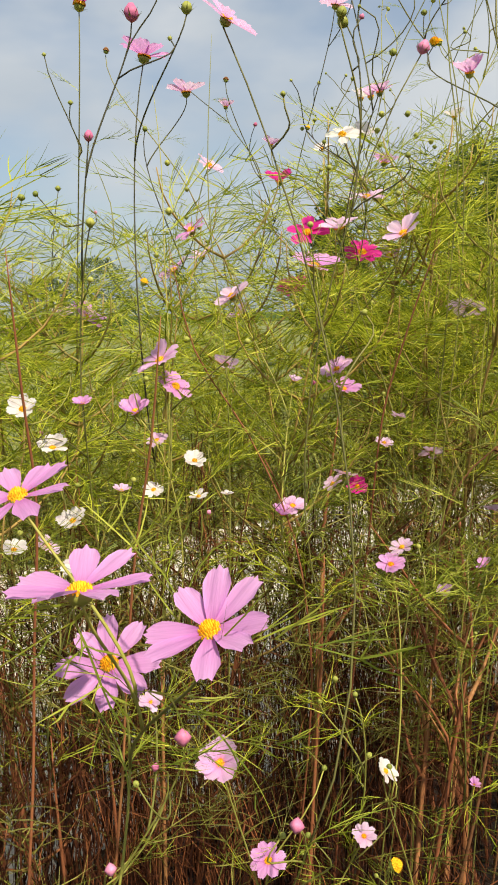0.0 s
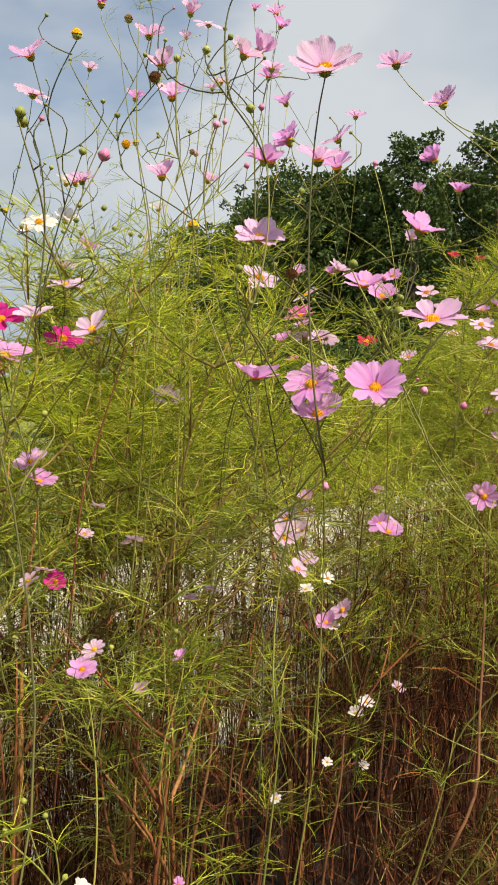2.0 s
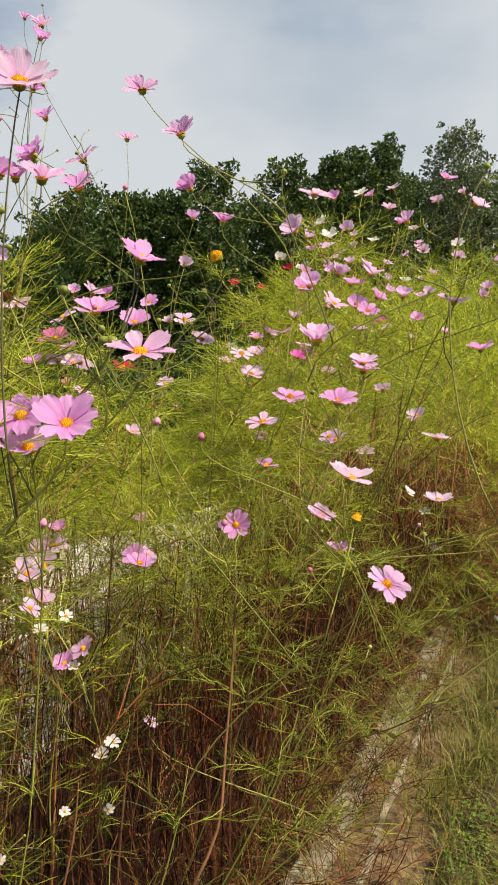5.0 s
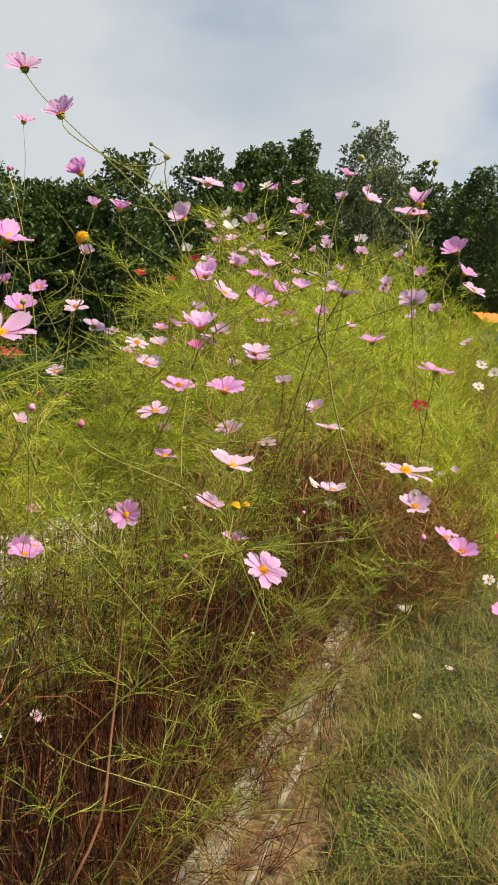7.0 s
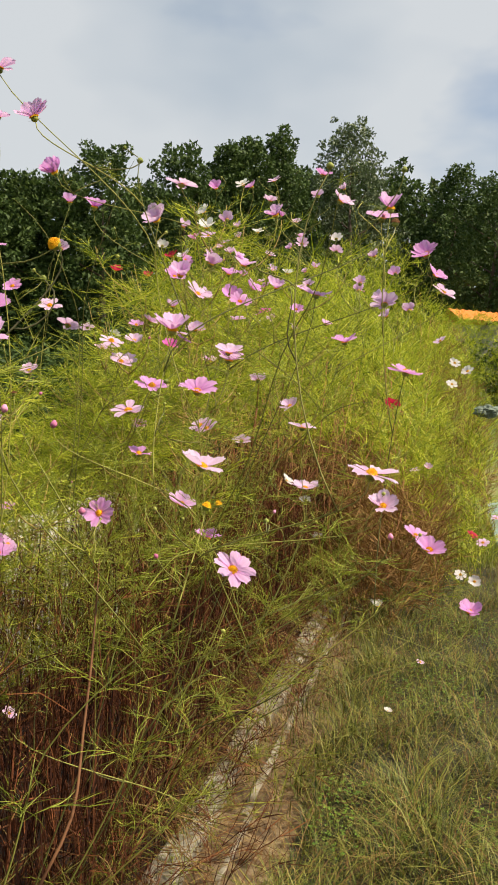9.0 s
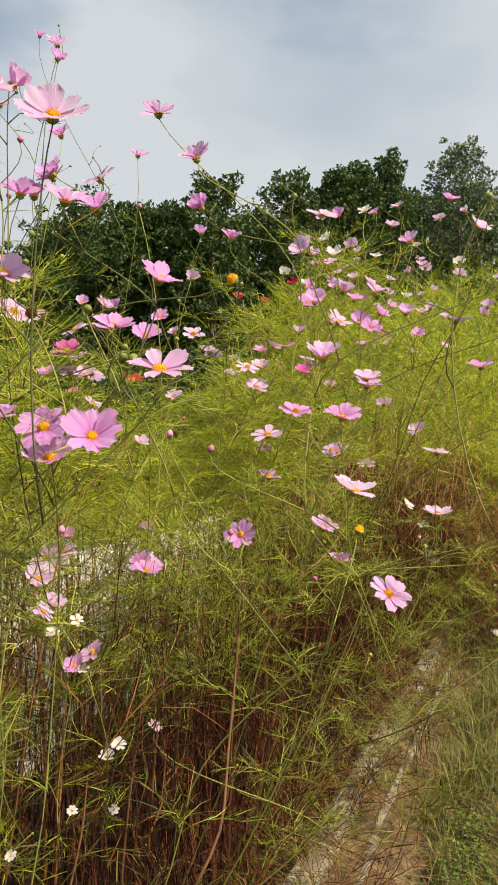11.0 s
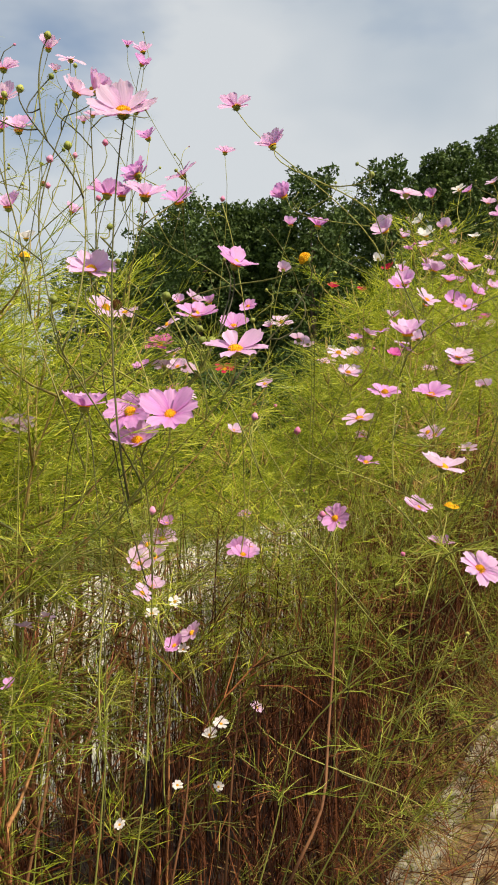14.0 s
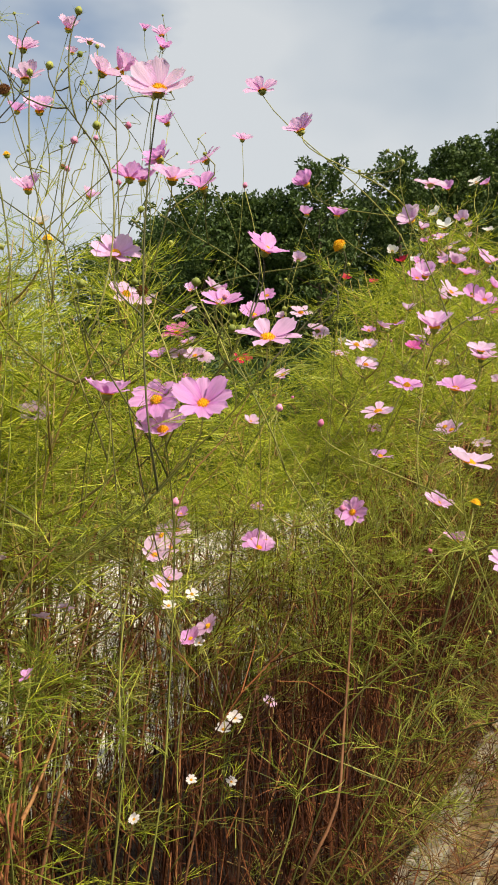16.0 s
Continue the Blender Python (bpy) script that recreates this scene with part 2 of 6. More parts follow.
def bank(u, v):
    """The ground rises into a grassy bank where the bed ends."""
    toe = 6.8 if v > -0.3 else 6.8 + 4.0 * min(1.0, (-0.3 - v) / 0.5)
    t = min(1.0, max(0.0, (u - toe) / 6.0))
    side = min(1.0, max(0.0, (3.2 - v) / 2.0)) * min(1.0, max(0.0, (v + 9.0) / 3.0))
    return 1.9 * t * t * (3 - 2 * t) * side


class Soup:
    """Collects vertices and faces for one mesh."""

    def __init__(self):
        self.v, self.f, self.n = [], [], 0

    def add(self, verts, faces):
        verts = np.asarray(verts, float)
        self.v.append(verts)
        self.f.extend([tuple(i + self.n for i in f) for f in faces])
        self.n += len(verts)

    def mesh(self, name, material, smooth=True):
        me = bpy.data.meshes.new(name)
        me.from_pydata(np.concatenate(self.v).tolist() if self.v else [], [], self.f)
        me.materials.append(material)
        if smooth:
            me.shade_smooth()
        me.update()
        return me


def part(name, me, parent, label="", m=None):
    ob = new(name, me)
    ob.parent = parent
    if m is not None:
        ob.matrix_basis = m
    return tagged(ob, label) if label else ob


def tube(soup, pts, radii, sides=5):
    """A tapered round stalk along pts."""
    pts = [Vector(p) for p in pts]
    ring, a = [], Vector((0, 0, 1))
    vs, fs = [], []
    for i, p in enumerate(pts):
        d = (pts[min(i + 1, len(pts) - 1)] - pts[max(i - 1, 0)]).normalized()
        s = d.cross(Vector((0.37, 0.81, 0.11)))
        s = s.normalized() if s.length > 1e-4 else Vector((1, 0, 0))
        w = d.cross(s)
        for k in range(sides):
            q = 2 * math.pi * k / sides
            vs.append(p + (s * math.cos(q) + w * math.sin(q)) * radii[i])
    for i in range(len(pts) - 1):
        for k in range(sides):
            j = (k + 1) % sides
            fs.append((i * sides + k, i * sides + j, (i + 1) * sides + j, (i + 1) * sides + k))
    fs.append(tuple(range(sides))[::-1])
    fs.append(tuple((len(pts) - 1) * sides + k for k in range(sides)))
    soup.add([tuple(v) for v in vs], fs)


def hermite(a, da, b, db, n):
    out = []
    for i in range(n + 1):
        t = i / n
        out.append(a * (2 * t**3 - 3 * t**2 + 1) + da * (t**3 - 2 * t**2 + t) + b * (3 * t**2 - 2 * t**3) + db * (t**3 - t**2))
    return out


def box(soup, lo, hi, m=None):
    vs = [Vector((x, y, z)) for z in (lo[2], hi[2]) for y in (lo[1], hi[1]) for x in (lo[0], hi[0])]
    if m is not None:
        vs = [m @ v for v in vs]
    soup.add([tuple(v) for v in vs], [(0, 2, 3, 1), (4, 5, 7, 6), (0, 1, 5, 4), (2, 6, 7, 3), (0, 4, 6, 2), (1, 3, 7, 5)])


# feathery leaves: a midrib with forked threads, each a narrow tapering blade
def thread(soup, p, d, length, width, rng, bend=0.5, seg=3):
    d = d / np.linalg.norm(d)
    side = np.cross(d, rng.normal(size=3))
    side /= np.linalg.norm(side) + 1e-9
    curl = rng.normal(size=3) * bend * 1.5 / seg
    w = side * width * 0.5
    q, vs, mid = p, [p - w, p + w], None
    for k in range(seg):
        q = q + d * length / seg
        d = d + curl
        d = d / np.linalg.norm(d)
        if k < seg - 1:
            vs += [q - w * (0.95 - 0.1 * k), q + w * (0.95 - 0.1 * k)]
            mid = q if k == 0 else mid
        else:
            vs.append(q)
    soup.add(vs, [(2 * k, 2 * k + 1, 2 * k + 3, 2 * k + 2) for k in range(seg - 1)] + [(2 * seg - 2, 2 * seg - 1, 2 * seg)])
    return mid, q


def make_frond(seed, length=0.14, width=0.0013, pairs=5, forks=1, spread=1.0):
    """A twice-parted leaf, nearly flat: side threads lean forward from an arching midrib, most of them forked."""
    rng = np.random.default_rng(seed)
    s = Soup()
    p, d = np.zeros(3), np.array([0.0, 1.0, 0.45])
    for i in range(pairs):
        q = p + d / np.linalg.norm(d) * length / pairs * (0.75 + 0.1 * i)
        side = np.array([1.0, 0, rng.normal() * 0.5])
        side = side / np.linalg.norm(side) * width * 0.6
        s.add([p - side, p + side, q + side, q - side], [(0, 1, 2, 3)])
        reach = length * (0.52 - 0.22 * i / pairs) * rng.uniform(0.75, 1.25) * spread
        for sg in (-1, 1):
            pd = np.array([sg * rng.uniform(0.45, 0.9), 0.85, rng.uniform(-0.1, 0.35)]) + d * 0.25
            mid, end = thread(s, q, pd, reach, width, rng, 0.22, 3)
            for k in range(forks):
                at = q + (mid - q) * rng.uniform(0.6, 1.3)
                fd = pd / np.linalg.norm(pd) + np.array([rng.choice([-0.5, 0.5]), 0.25, rng.normal() * 0.15])
                thread(s, at, fd, reach * rng.uniform(0.45, 0.7), width * 0.85, rng, 0.2, 2)
        p = q
        d = d + np.array([rng.normal() * 0.10, 0, -0.22 + rng.normal() * 0.08])
    thread(s, p, d, length * 0.3, width, rng, 0.2)
    return np.concatenate(s.v), s.f


FRONDS = [make_frond(i) for i in range(10)]
COARSE = [make_frond(50 + i, 0.14, 0.0024, 3, 0, 1.5) for i in range(6)]
TANGLE = [make_frond(70 + i, 0.14, 0.0014, 3, 0, 1.5) for i in range(6)]



def make_tuft(seed):
    """Long fine threads that spread from one node and droop at their ends."""
    rng = np.random.default_rng(seed)
    s = Soup()
    for i in range(16):
        a, up = rng.uniform(0, 6.28), rng.uniform(-0.1, 1.0)
        d = np.array([math.cos(a), math.sin(a) + 0.35, up])
        d /= np.linalg.norm(d)
        p = np.array([0, 0.012 * rng.random(), 0.03 * rng.random()])
        side = np.cross(d, rng.normal(size=3))
        side *= 0.0008 / (np.linalg.norm(side) + 1e-9)
        l, vs = rng.uniform(0.05, 0.13), []
        for k in range(5):
            vs += [p - side * (1 - 0.18 * k), p + side * (1 - 0.18 * k)]
            p = p + d * l / 4
            d = d + np.array([rng.normal() * 0.08, rng.normal() * 0.08, -0.22])
            d /= np.linalg.norm(d)
        s.add(vs, [(2 * k, 2 * k + 1, 2 * k + 3, 2 * k + 2) for k in range(4)])
    return np.concatenate(s.v), s.f


TUFTS = [make_tuft(90 + i) for i in range(6)]
FINE = [make_frond(110 + i, 0.16, 0.00105, 5, 1, 1.15) for i in range(6)] + TUFTS[:3]


def put_frond(soup, rng, at, out, size, kit=FRONDS):
    """Lays one leaf at a node, pointing along out."""
    v, f = kit[rng.integers(len(kit))]
    y = np.array(out, float)
    y /= np.linalg.norm(y)
    x = np.cross(y, (0.0, 0.0, 1.0)) + rng.normal(size=3) * 0.25
    x -= y * (x @ y)
    x /= np.linalg.norm(x) + 1e-9
    z = np.cross(x, y)
    soup.add(np.array(at) + (v * size) @ np.array([x, y, z]), f)


# ---- the setting ----
def sheet(name, quad, nu, nv, rise, material, label, category):
    """A gently uneven sheet over the plan rectangle (u0, u1, v0, v1)."""
    u0, u1, v0, v1 = quad
    s = Soup()
    vs = []
    for i in range(nu + 1):
        for j in range(nv + 1):
            p = on_plan(u0 + (u1 - u0) * i / nu, v0 + (v1 - v0) * j / nv)
            vs.append((p.x, p.y, rise(p.x, p.y)))
    fs = [(i * (nv + 1) + j, (i + 1) * (nv + 1) + j, (i + 1) * (nv + 1) + j + 1, i * (nv + 1) + j + 1) for i in range(nu) for j in range(nv)]
    s.add(vs, fs)
    return tagged(new(name, s.mesh(name, material)), label, category, kind="structure")


def lumps(base, amount, scale):
    return lambda x, y: base + amount * noise.noise(Vector((x * scale, y * scale, 0.3)))


# one sheet of ground to the horizon
s = Soup()
edge = [-900, -60, -12, -4, 0, 4, 8, 14, 30, 90, 900]
vs = [(x, y, -0.03 + 0.015 * noise.noise(Vector((x, y, 0)))) for x in edge for y in edge]
n_e = len(edge)
s.add(vs, [(i * n_e + j, (i + 1) * n_e + j, (i + 1) * n_e + j + 1, i * n_e + j + 1) for i in range(n_e - 1) for j in range(n_e - 1)])
tagged(new("ground", s.mesh("ground", FIELD)), "yellow-green meadow ground reaching the far horizon", "ground", kind="structure")

sheet("soil", (-6, 14, 0.58, 1.72), 120, 12, lumps(0.0, 0.03, 5), SOIL, "bare brown soil under the flowers, darkened to deepen the shade", "soil")
sheet("dirt_strip", (-6, 14, 0.20, 0.52), 160, 8, lumps(0.0, 0.025, 6), DIRT, "dry trodden dirt strip beside the kerb", "dirt")

sheet("bank", (6.6, 34, -9.2, 3.4), 60, 40, lambda x, y: -0.06 + 1.0 * bank(x * AX + y * AY, y * AX - x * AY) + 0.02 * noise.noise(Vector((x * 2, y * 2, 0))), FIELD, "grassy bank rising behind the end of the bed", "bank")

sheet("verge", (-40, 6.9, -40, 0.24), 120, 120, lumps(-0.004, 0.012, 4), VERGE, "very dark soil under the verge grass", "verge")

# weathered kerb stones, laid end to end
kerb = tagged(new("kerb"), "low weathered concrete kerb along the flower bed", "kerb", kind="structure")
rk = np.random.default_rng(5)
for i in range(20):
    u0 = -5.5 + i * 0.8
    s = Soup()
    hz = 0.055 + rk.uniform(-0.012, 0.012)
    a0, a1 = u0 + 0.006, u0 + 0.794
    sk = rk.uniform(-0.012, 0.012)
    prof = [(0.505, -0.05), (0.505, hz - 0.015), (0.52, hz), (0.585, hz), (0.598, hz - 0.012), (0.598, -0.05)]
    n_seg = 7
    vs, fs = [], []
    for k in range(n_seg + 1):
        for v, z in prof:
            chip = rk.uniform(-0.007, 0.004) if z > 0 else 0
            p = on_plan(a0 + (a1 - a0) * k / n_seg, v + sk + chip, z + chip)
            vs.append(tuple(p))
    m_p = len(prof)
    for k in range(n_seg):
        for j in range(m_p - 1):
            fs.append((k * m_p + j, k * m_p + j + 1, (k + 1) * m_p + j + 1, (k + 1) * m_p + j))
    fs.append(tuple(range(m_p))[::-1])
    fs.append(tuple(n_seg * m_p + j for j in range(m_p)))
    s.add(vs, fs)
    part("kerb_stone", s.mesh("kerb_stone", KERB, smooth=False), kerb)

# a thin cast edging runs beside the kerb, with a dark slot between them
edging = tagged(new("edging"), "thin worn concrete edging beside the kerb", "edging", kind="structure")
for i in range(16):
    s = Soup()
    vs, fs = [], []
    sunk = -0.004 - 0.03 * rk.random()
    for k in range(7):
        for v, z in ((0.405, -0.05), (0.405, 0.040), (0.411, 0.046), (0.425, 0.046), (0.431, 0.040), (0.431, -0.05)):
            chip = rk.uniform(-0.005, 0.003) if z > 0 else 0
            vs.append(tuple(on_plan(-5.4 + i + 0.995 * k / 6, v + chip + 0.012 * math.sin(i * 1.7), z + chip + sunk)))
    for k in range(6):
        fs += [(k * 6 + j, k * 6 + j + 1, k * 6 + j + 7, k * 6 + j + 6) for j in range(5)]
    fs += [(5, 4, 3, 2, 1, 0), tuple(36 + j for j in range(6))]
    s.add(vs, fs)
    part("edging_piece", s.mesh("edging_piece", KERB, smooth=False), edging)

# pale concrete lane behind the bed, cast in bays
lane = tagged(new("lane"), "pale sunlit concrete lane behind the flower bed", "lane", kind="structure")
for i in range(12):
    s = Soup()
    p0 = -9 + i * 2.4
    m_l = Matrix(((AX, -AY, 0, 0), (AY, AX, 0, 0), (0, 0, 1, 0), (0, 0, 0, 1)))
    box(s, (p0 + 0.006, 1.74, -0.1), (p0 + 2.394, 4.15, 0.015 + 0.004 * (i % 3)), m_l)
    part("concrete_bay", s.mesh("concrete_bay", PALE, smooth=False), lane)

s = Soup()
box(s, (5.7, -2.6, -0.1), (13.0, -0.66, 0.03), m_l)
tagged(new("pavement", s.mesh("pavement", TEAL, smooth=False)), "pale blue-green concrete pavement in the grass", "pavement", kind="structure")


# ---- grass, weeds and litter ----
def blades(name, count, place, tall, wide, material, seed, label, category, droop=0.6):
    rng = np.random.default_rng(seed)
    s = Soup()
    vs, fs = [], []
    for i in range(count):
        u, v, k = place(rng)
        p = np.array(on_plan(u, v, bank(u, v)))
        h = tall * rng.uniform(0.45, 1.25) * k
        a = rng.uniform(0, 2 * math.pi)
        out = np.array([math.cos(a), math.sin(a), 0]) * h * droop * rng.uniform(0.2, 1.2)
        w = np.array([-math.sin(a), math.cos(a), 0]) * wide * rng.uniform(0.6, 1.3) * 0.5
        mid, tip = p + out * 0.35 + np.array([0, 0, h * 0.6]), p + out + np.array([0, 0, h * rng.uniform(0.7, 1.0)])
        b = len(vs)
        vs += [p - w, p + w, mid - w * 0.8, mid + w * 0.8, tip]
        fs += [(b, b + 1, b + 3, b + 2), (b + 2, b + 3, b + 4)]
    s.add(vs, fs)
    return tagged(new(name, s.mesh(name, material)), label, category, kind="stuff")


def near_verge(rng):
    u = 0.4 + 7.6 * rng.random() ** 1.5
    v = 0.26 - (0.9 + 0.35 * u) * rng.random() ** 1.2
    return u, v + 0.05 * math.sin(u * 7), 0.90 + 1.5 * max(-0.30, noise.noise(Vector((u * 3.5, v * 3.5, 0))))


blades("grass", 52000, near_verge, 0.095, 0.0032, GRASS, 11, "mixed green verge grass with dry blades", "grass", 2.0)
blades("dry_grass", 17000, near_verge, 0.10, 0.0024, STRAW, 12, "straw-coloured dry grass stems in the verge", "grass", 2.4)
def off_pavement(r):
    u, v = 6.8 + 8 * r.random(), -4 + 6.5 * r.random()
    return (u, v, 0.6 + r.random()) if u > 13.1 or v > -0.6 else (u, -0.6 + 2.6 * r.random(), 0.6 + r.random())


blades("far_grass", 26000, off_pavement, 0.22, 0.007, MEADOW, 13, "taller meadow grass beyond the flower bed", "grass")
blades("meadow", 22000, lambda r: (-14 + 40 * r.random(), 4.2 + 9 * r.random() ** 1.3, 0.5 + r.random()), 0.30, 0.016, MEADOW, 14, "rough yellow-green meadow behind the lane", "meadow")
blades("litter", 13000, lambda r: (-2 + 9 * r.random(), 0.2 + 0.65 * r.random(), 1), 0.03, 0.0028, STRAW, 15, "dry straw and dead stems on the dirt", "litter", 4.5)


def dry_stems(count, seed):
    """Long withered stems that arch out of the bed over the kerb and the dirt."""
    rng = np.random.default_rng(seed)
    s = Soup()
    for i in range(count):
        u, v = 0.3 + 6.0 * rng.random(), rng.uniform(0.5, 0.85)
        a = on_plan(u, v, rng.uniform(0.02, 0.35))
        e = on_plan(u + rng.uniform(-0.25, 0.45), v - rng.uniform(0.05, 0.38), rng.uniform(0.02, 0.10))
        tube(s, hermite(a, (e - a) * 0.6 + Vector((0, 0, rng.uniform(0, 0.25))), e, (e - a) * 0.7 - Vector((0, 0, 0.05)), 4), [0.0016, 0.0014, 0.0012, 0.001, 0.0007], 3)
    return tagged(new("dry_stems", s.mesh("dry_stems", STRAW)), "tangled straw-brown stems hanging over the kerb", "dry stems", kind="stuff")


blades("behind_grass", 12000, lambda r: (-7 + 9 * r.random(), 0.2 - 5 * r.random(), 0.6 + r.random()), 0.14, 0.007, GRASS, 18, "rough olive verge grass round the path", "grass", 0.9)
blades("edge_grass", 2200, lambda r: (2.6 + 3.4 * r.random() ** 0.8, 0.16 + 0.42 * r.random() ** 1.5, 0.5 + r.random()), 0.13, 0.0032, GRASS, 19, "grass creeping over the dirt strip", "grass", 0.9)
dry_stems(680, 17)


def clover(seed, count):
    rng = np.random.default_rng(seed)
    s = Soup()
    for i in range(count):
        u = 1.5 + 4.5 * rng.random()
        v = 0.20 - 0.8 * rng.random() ** 1.3
        if noise.noise(Vector((u * 1.7, v * 3.1, 4.0))) < 0.08:
            continue
        c = np.array(on_plan(u, v, rng.uniform(0.02, 0.07)))
        r = rng.uniform(0.004, 0.008)
        a0 = rng.uniform(0, 6.28)
        for k in range(3):
            a = a0 + k * 2.09
            d, e = np.array([math.cos(a), math.sin(a), 0.25]), np.array([-math.sin(a), math.cos(a), 0])
            s.add([c, c + d * r * 0.6 - e * r * 0.5, c + d * r * 1.2, c + d * r * 0.6 + e * r * 0.5], [(0, 1, 2, 3)])
    return tagged(new("clover", s.mesh("clover", WEED)), "low bright green clover among the grass", "clover", kind="stuff")


clover(21, 6000)


# ---- trees behind the lane ----
def crown_leaves(rng, clumps, per, leaf, spread):
    """Leaves in clumps: each a small pointed blade."""
    s = Soup()
    for c, r in clumps:
        k = int(per * (r / spread) ** 1.6) + 20
        d = rng.normal(size=(k, 3))
        d /= np.linalg.norm(d, axis=1)[:, None]
        p = np.array(c) + d * (r * rng.uniform(0.55, 1.05, size=(k, 1))) * np.array([1, 1, 0.85])
        ax = d + rng.normal(size=(k, 3)) * 0.8 + np.array([0, 0, -0.25])
        ax /= np.linalg.norm(ax, axis=1)[:, None]
        sd = np.cross(ax, rng.normal(size=(k, 3)))
        sd /= np.linalg.norm(sd, axis=1)[:, None] + 1e-9
        nn = np.cross(ax, sd)
        l = leaf * rng.uniform(0.7, 1.4, size=(k, 1))
        tri = np.stack([p - sd * l * 0.25, p + ax * l * 0.35 + sd * l * 0.45 + nn * l * 0.1, p + ax * l], axis=1).reshape(-1, 3)
        s.add(tri, [(3 * q, 3 * q + 1, 3 * q + 2) for q in range(k)])
    return s


def crown_reach(t, width, spire):
    """Half-width of a crown at the share t of its height."""
    return width * 0.5 * max(0.05, 1 - ((t - 0.42) / 0.61) ** 2) ** 0.5 * (1 - 0.75 * spire * max(0.0, t - 0.35) / 0.65)


def tree_at(u_xy, height, width, seed, leaf_mat, label, spire=0.0, low=0.18):
    rng = np.random.default_rng(seed)
    top = tagged(new("tree"), label, "tree", "trees behind the lane")
    top.location = (*u_xy, -0.03)
    s = Soup()
    bend = rng.normal(size=2) * 0.15
    line = [Vector((bend[0] * t * t, bend[1] * t * t, height * 0.80 * t)) for t in (0, 0.15, 0.35, 0.6, 0.8, 1)]
    tube(s, line, [0.030 * height * k for k in (1.0, 0.72, 0.55, 0.36, 0.2, 0.05)], 8)
    clumps = []
    for i in range(26):
        t = (i + 0.5) / 26
        z = height * (low + (0.94 - low) * t)
        reach = crown_reach(t, width, spire) * rng.uniform(0.6, 0.95)
        a = i * 2.4 + rng.uniform(-0.4, 0.4)
        e = Vector((math.cos(a) * reach, math.sin(a) * reach, z))
        b = Vector((bend[0] * t * t, bend[1] * t * t, max(0.1, min(z - reach * (0.5 + spire), height * 0.78))))
        pts = hermite(b, (e - b) * 0.9, e, (e - b) * 0.6 + Vector((0, 0, 0.2 * reach)), 4)
        tube(s, pts, [0.010 * height * k * (1.1 - t) for k in (1, 0.8, 0.55, 0.35, 0.12)], 5)
    n_c = 190 if low > 0.035 else 170
    for i in range(n_c):
        t = ((i + rng.random()) / n_c) ** 0.9
        r = min(0.36, width * rng.uniform(0.06, 0.135)) * (1 - 0.3 * t)
        a = i * 2.39996 + rng.uniform(-0.3, 0.3)
        q = (crown_reach(t, width, spire) - r * 0.6) * rng.uniform(0.5, 1.05) * (1 + 0.45 * noise.noise(Vector((math.cos(a) * 1.6, math.sin(a) * 1.6, t * 5 + seed))))
        clumps.append(((math.cos(a) * q + bend[0] * t, math.sin(a) * q + bend[1] * t, height * (low + (0.985 - low) * t) - r), r))
    # sprays that break the outline
    for i in range(26):
        t, a = rng.uniform(0.35, 1.0), rng.uniform(0, 6.28)
        q = crown_reach(t, width, spire) * rng.uniform(0.95, 1.12)
        clumps.append(((math.cos(a) * q + bend[0] * t, math.sin(a) * q + bend[1] * t, height * (low + (1.0 - low) * t) - 0.05), rng.uniform(0.06, 0.13)))
    part("trunk", s.mesh("trunk", BARK), top)
    part("crown", crown_leaves(rng, clumps, 105, 0.074 if low > 0.035 else 0.12, min(0.26, width * 0.10)).mesh("crown", leaf_mat, smooth=False), top)
    return top


def polar(yaw, dist):
    """Plan place at degrees clockwise from +y."""
    return (dist * math.sin(radians(yaw)), dist * math.cos(radians(yaw)))


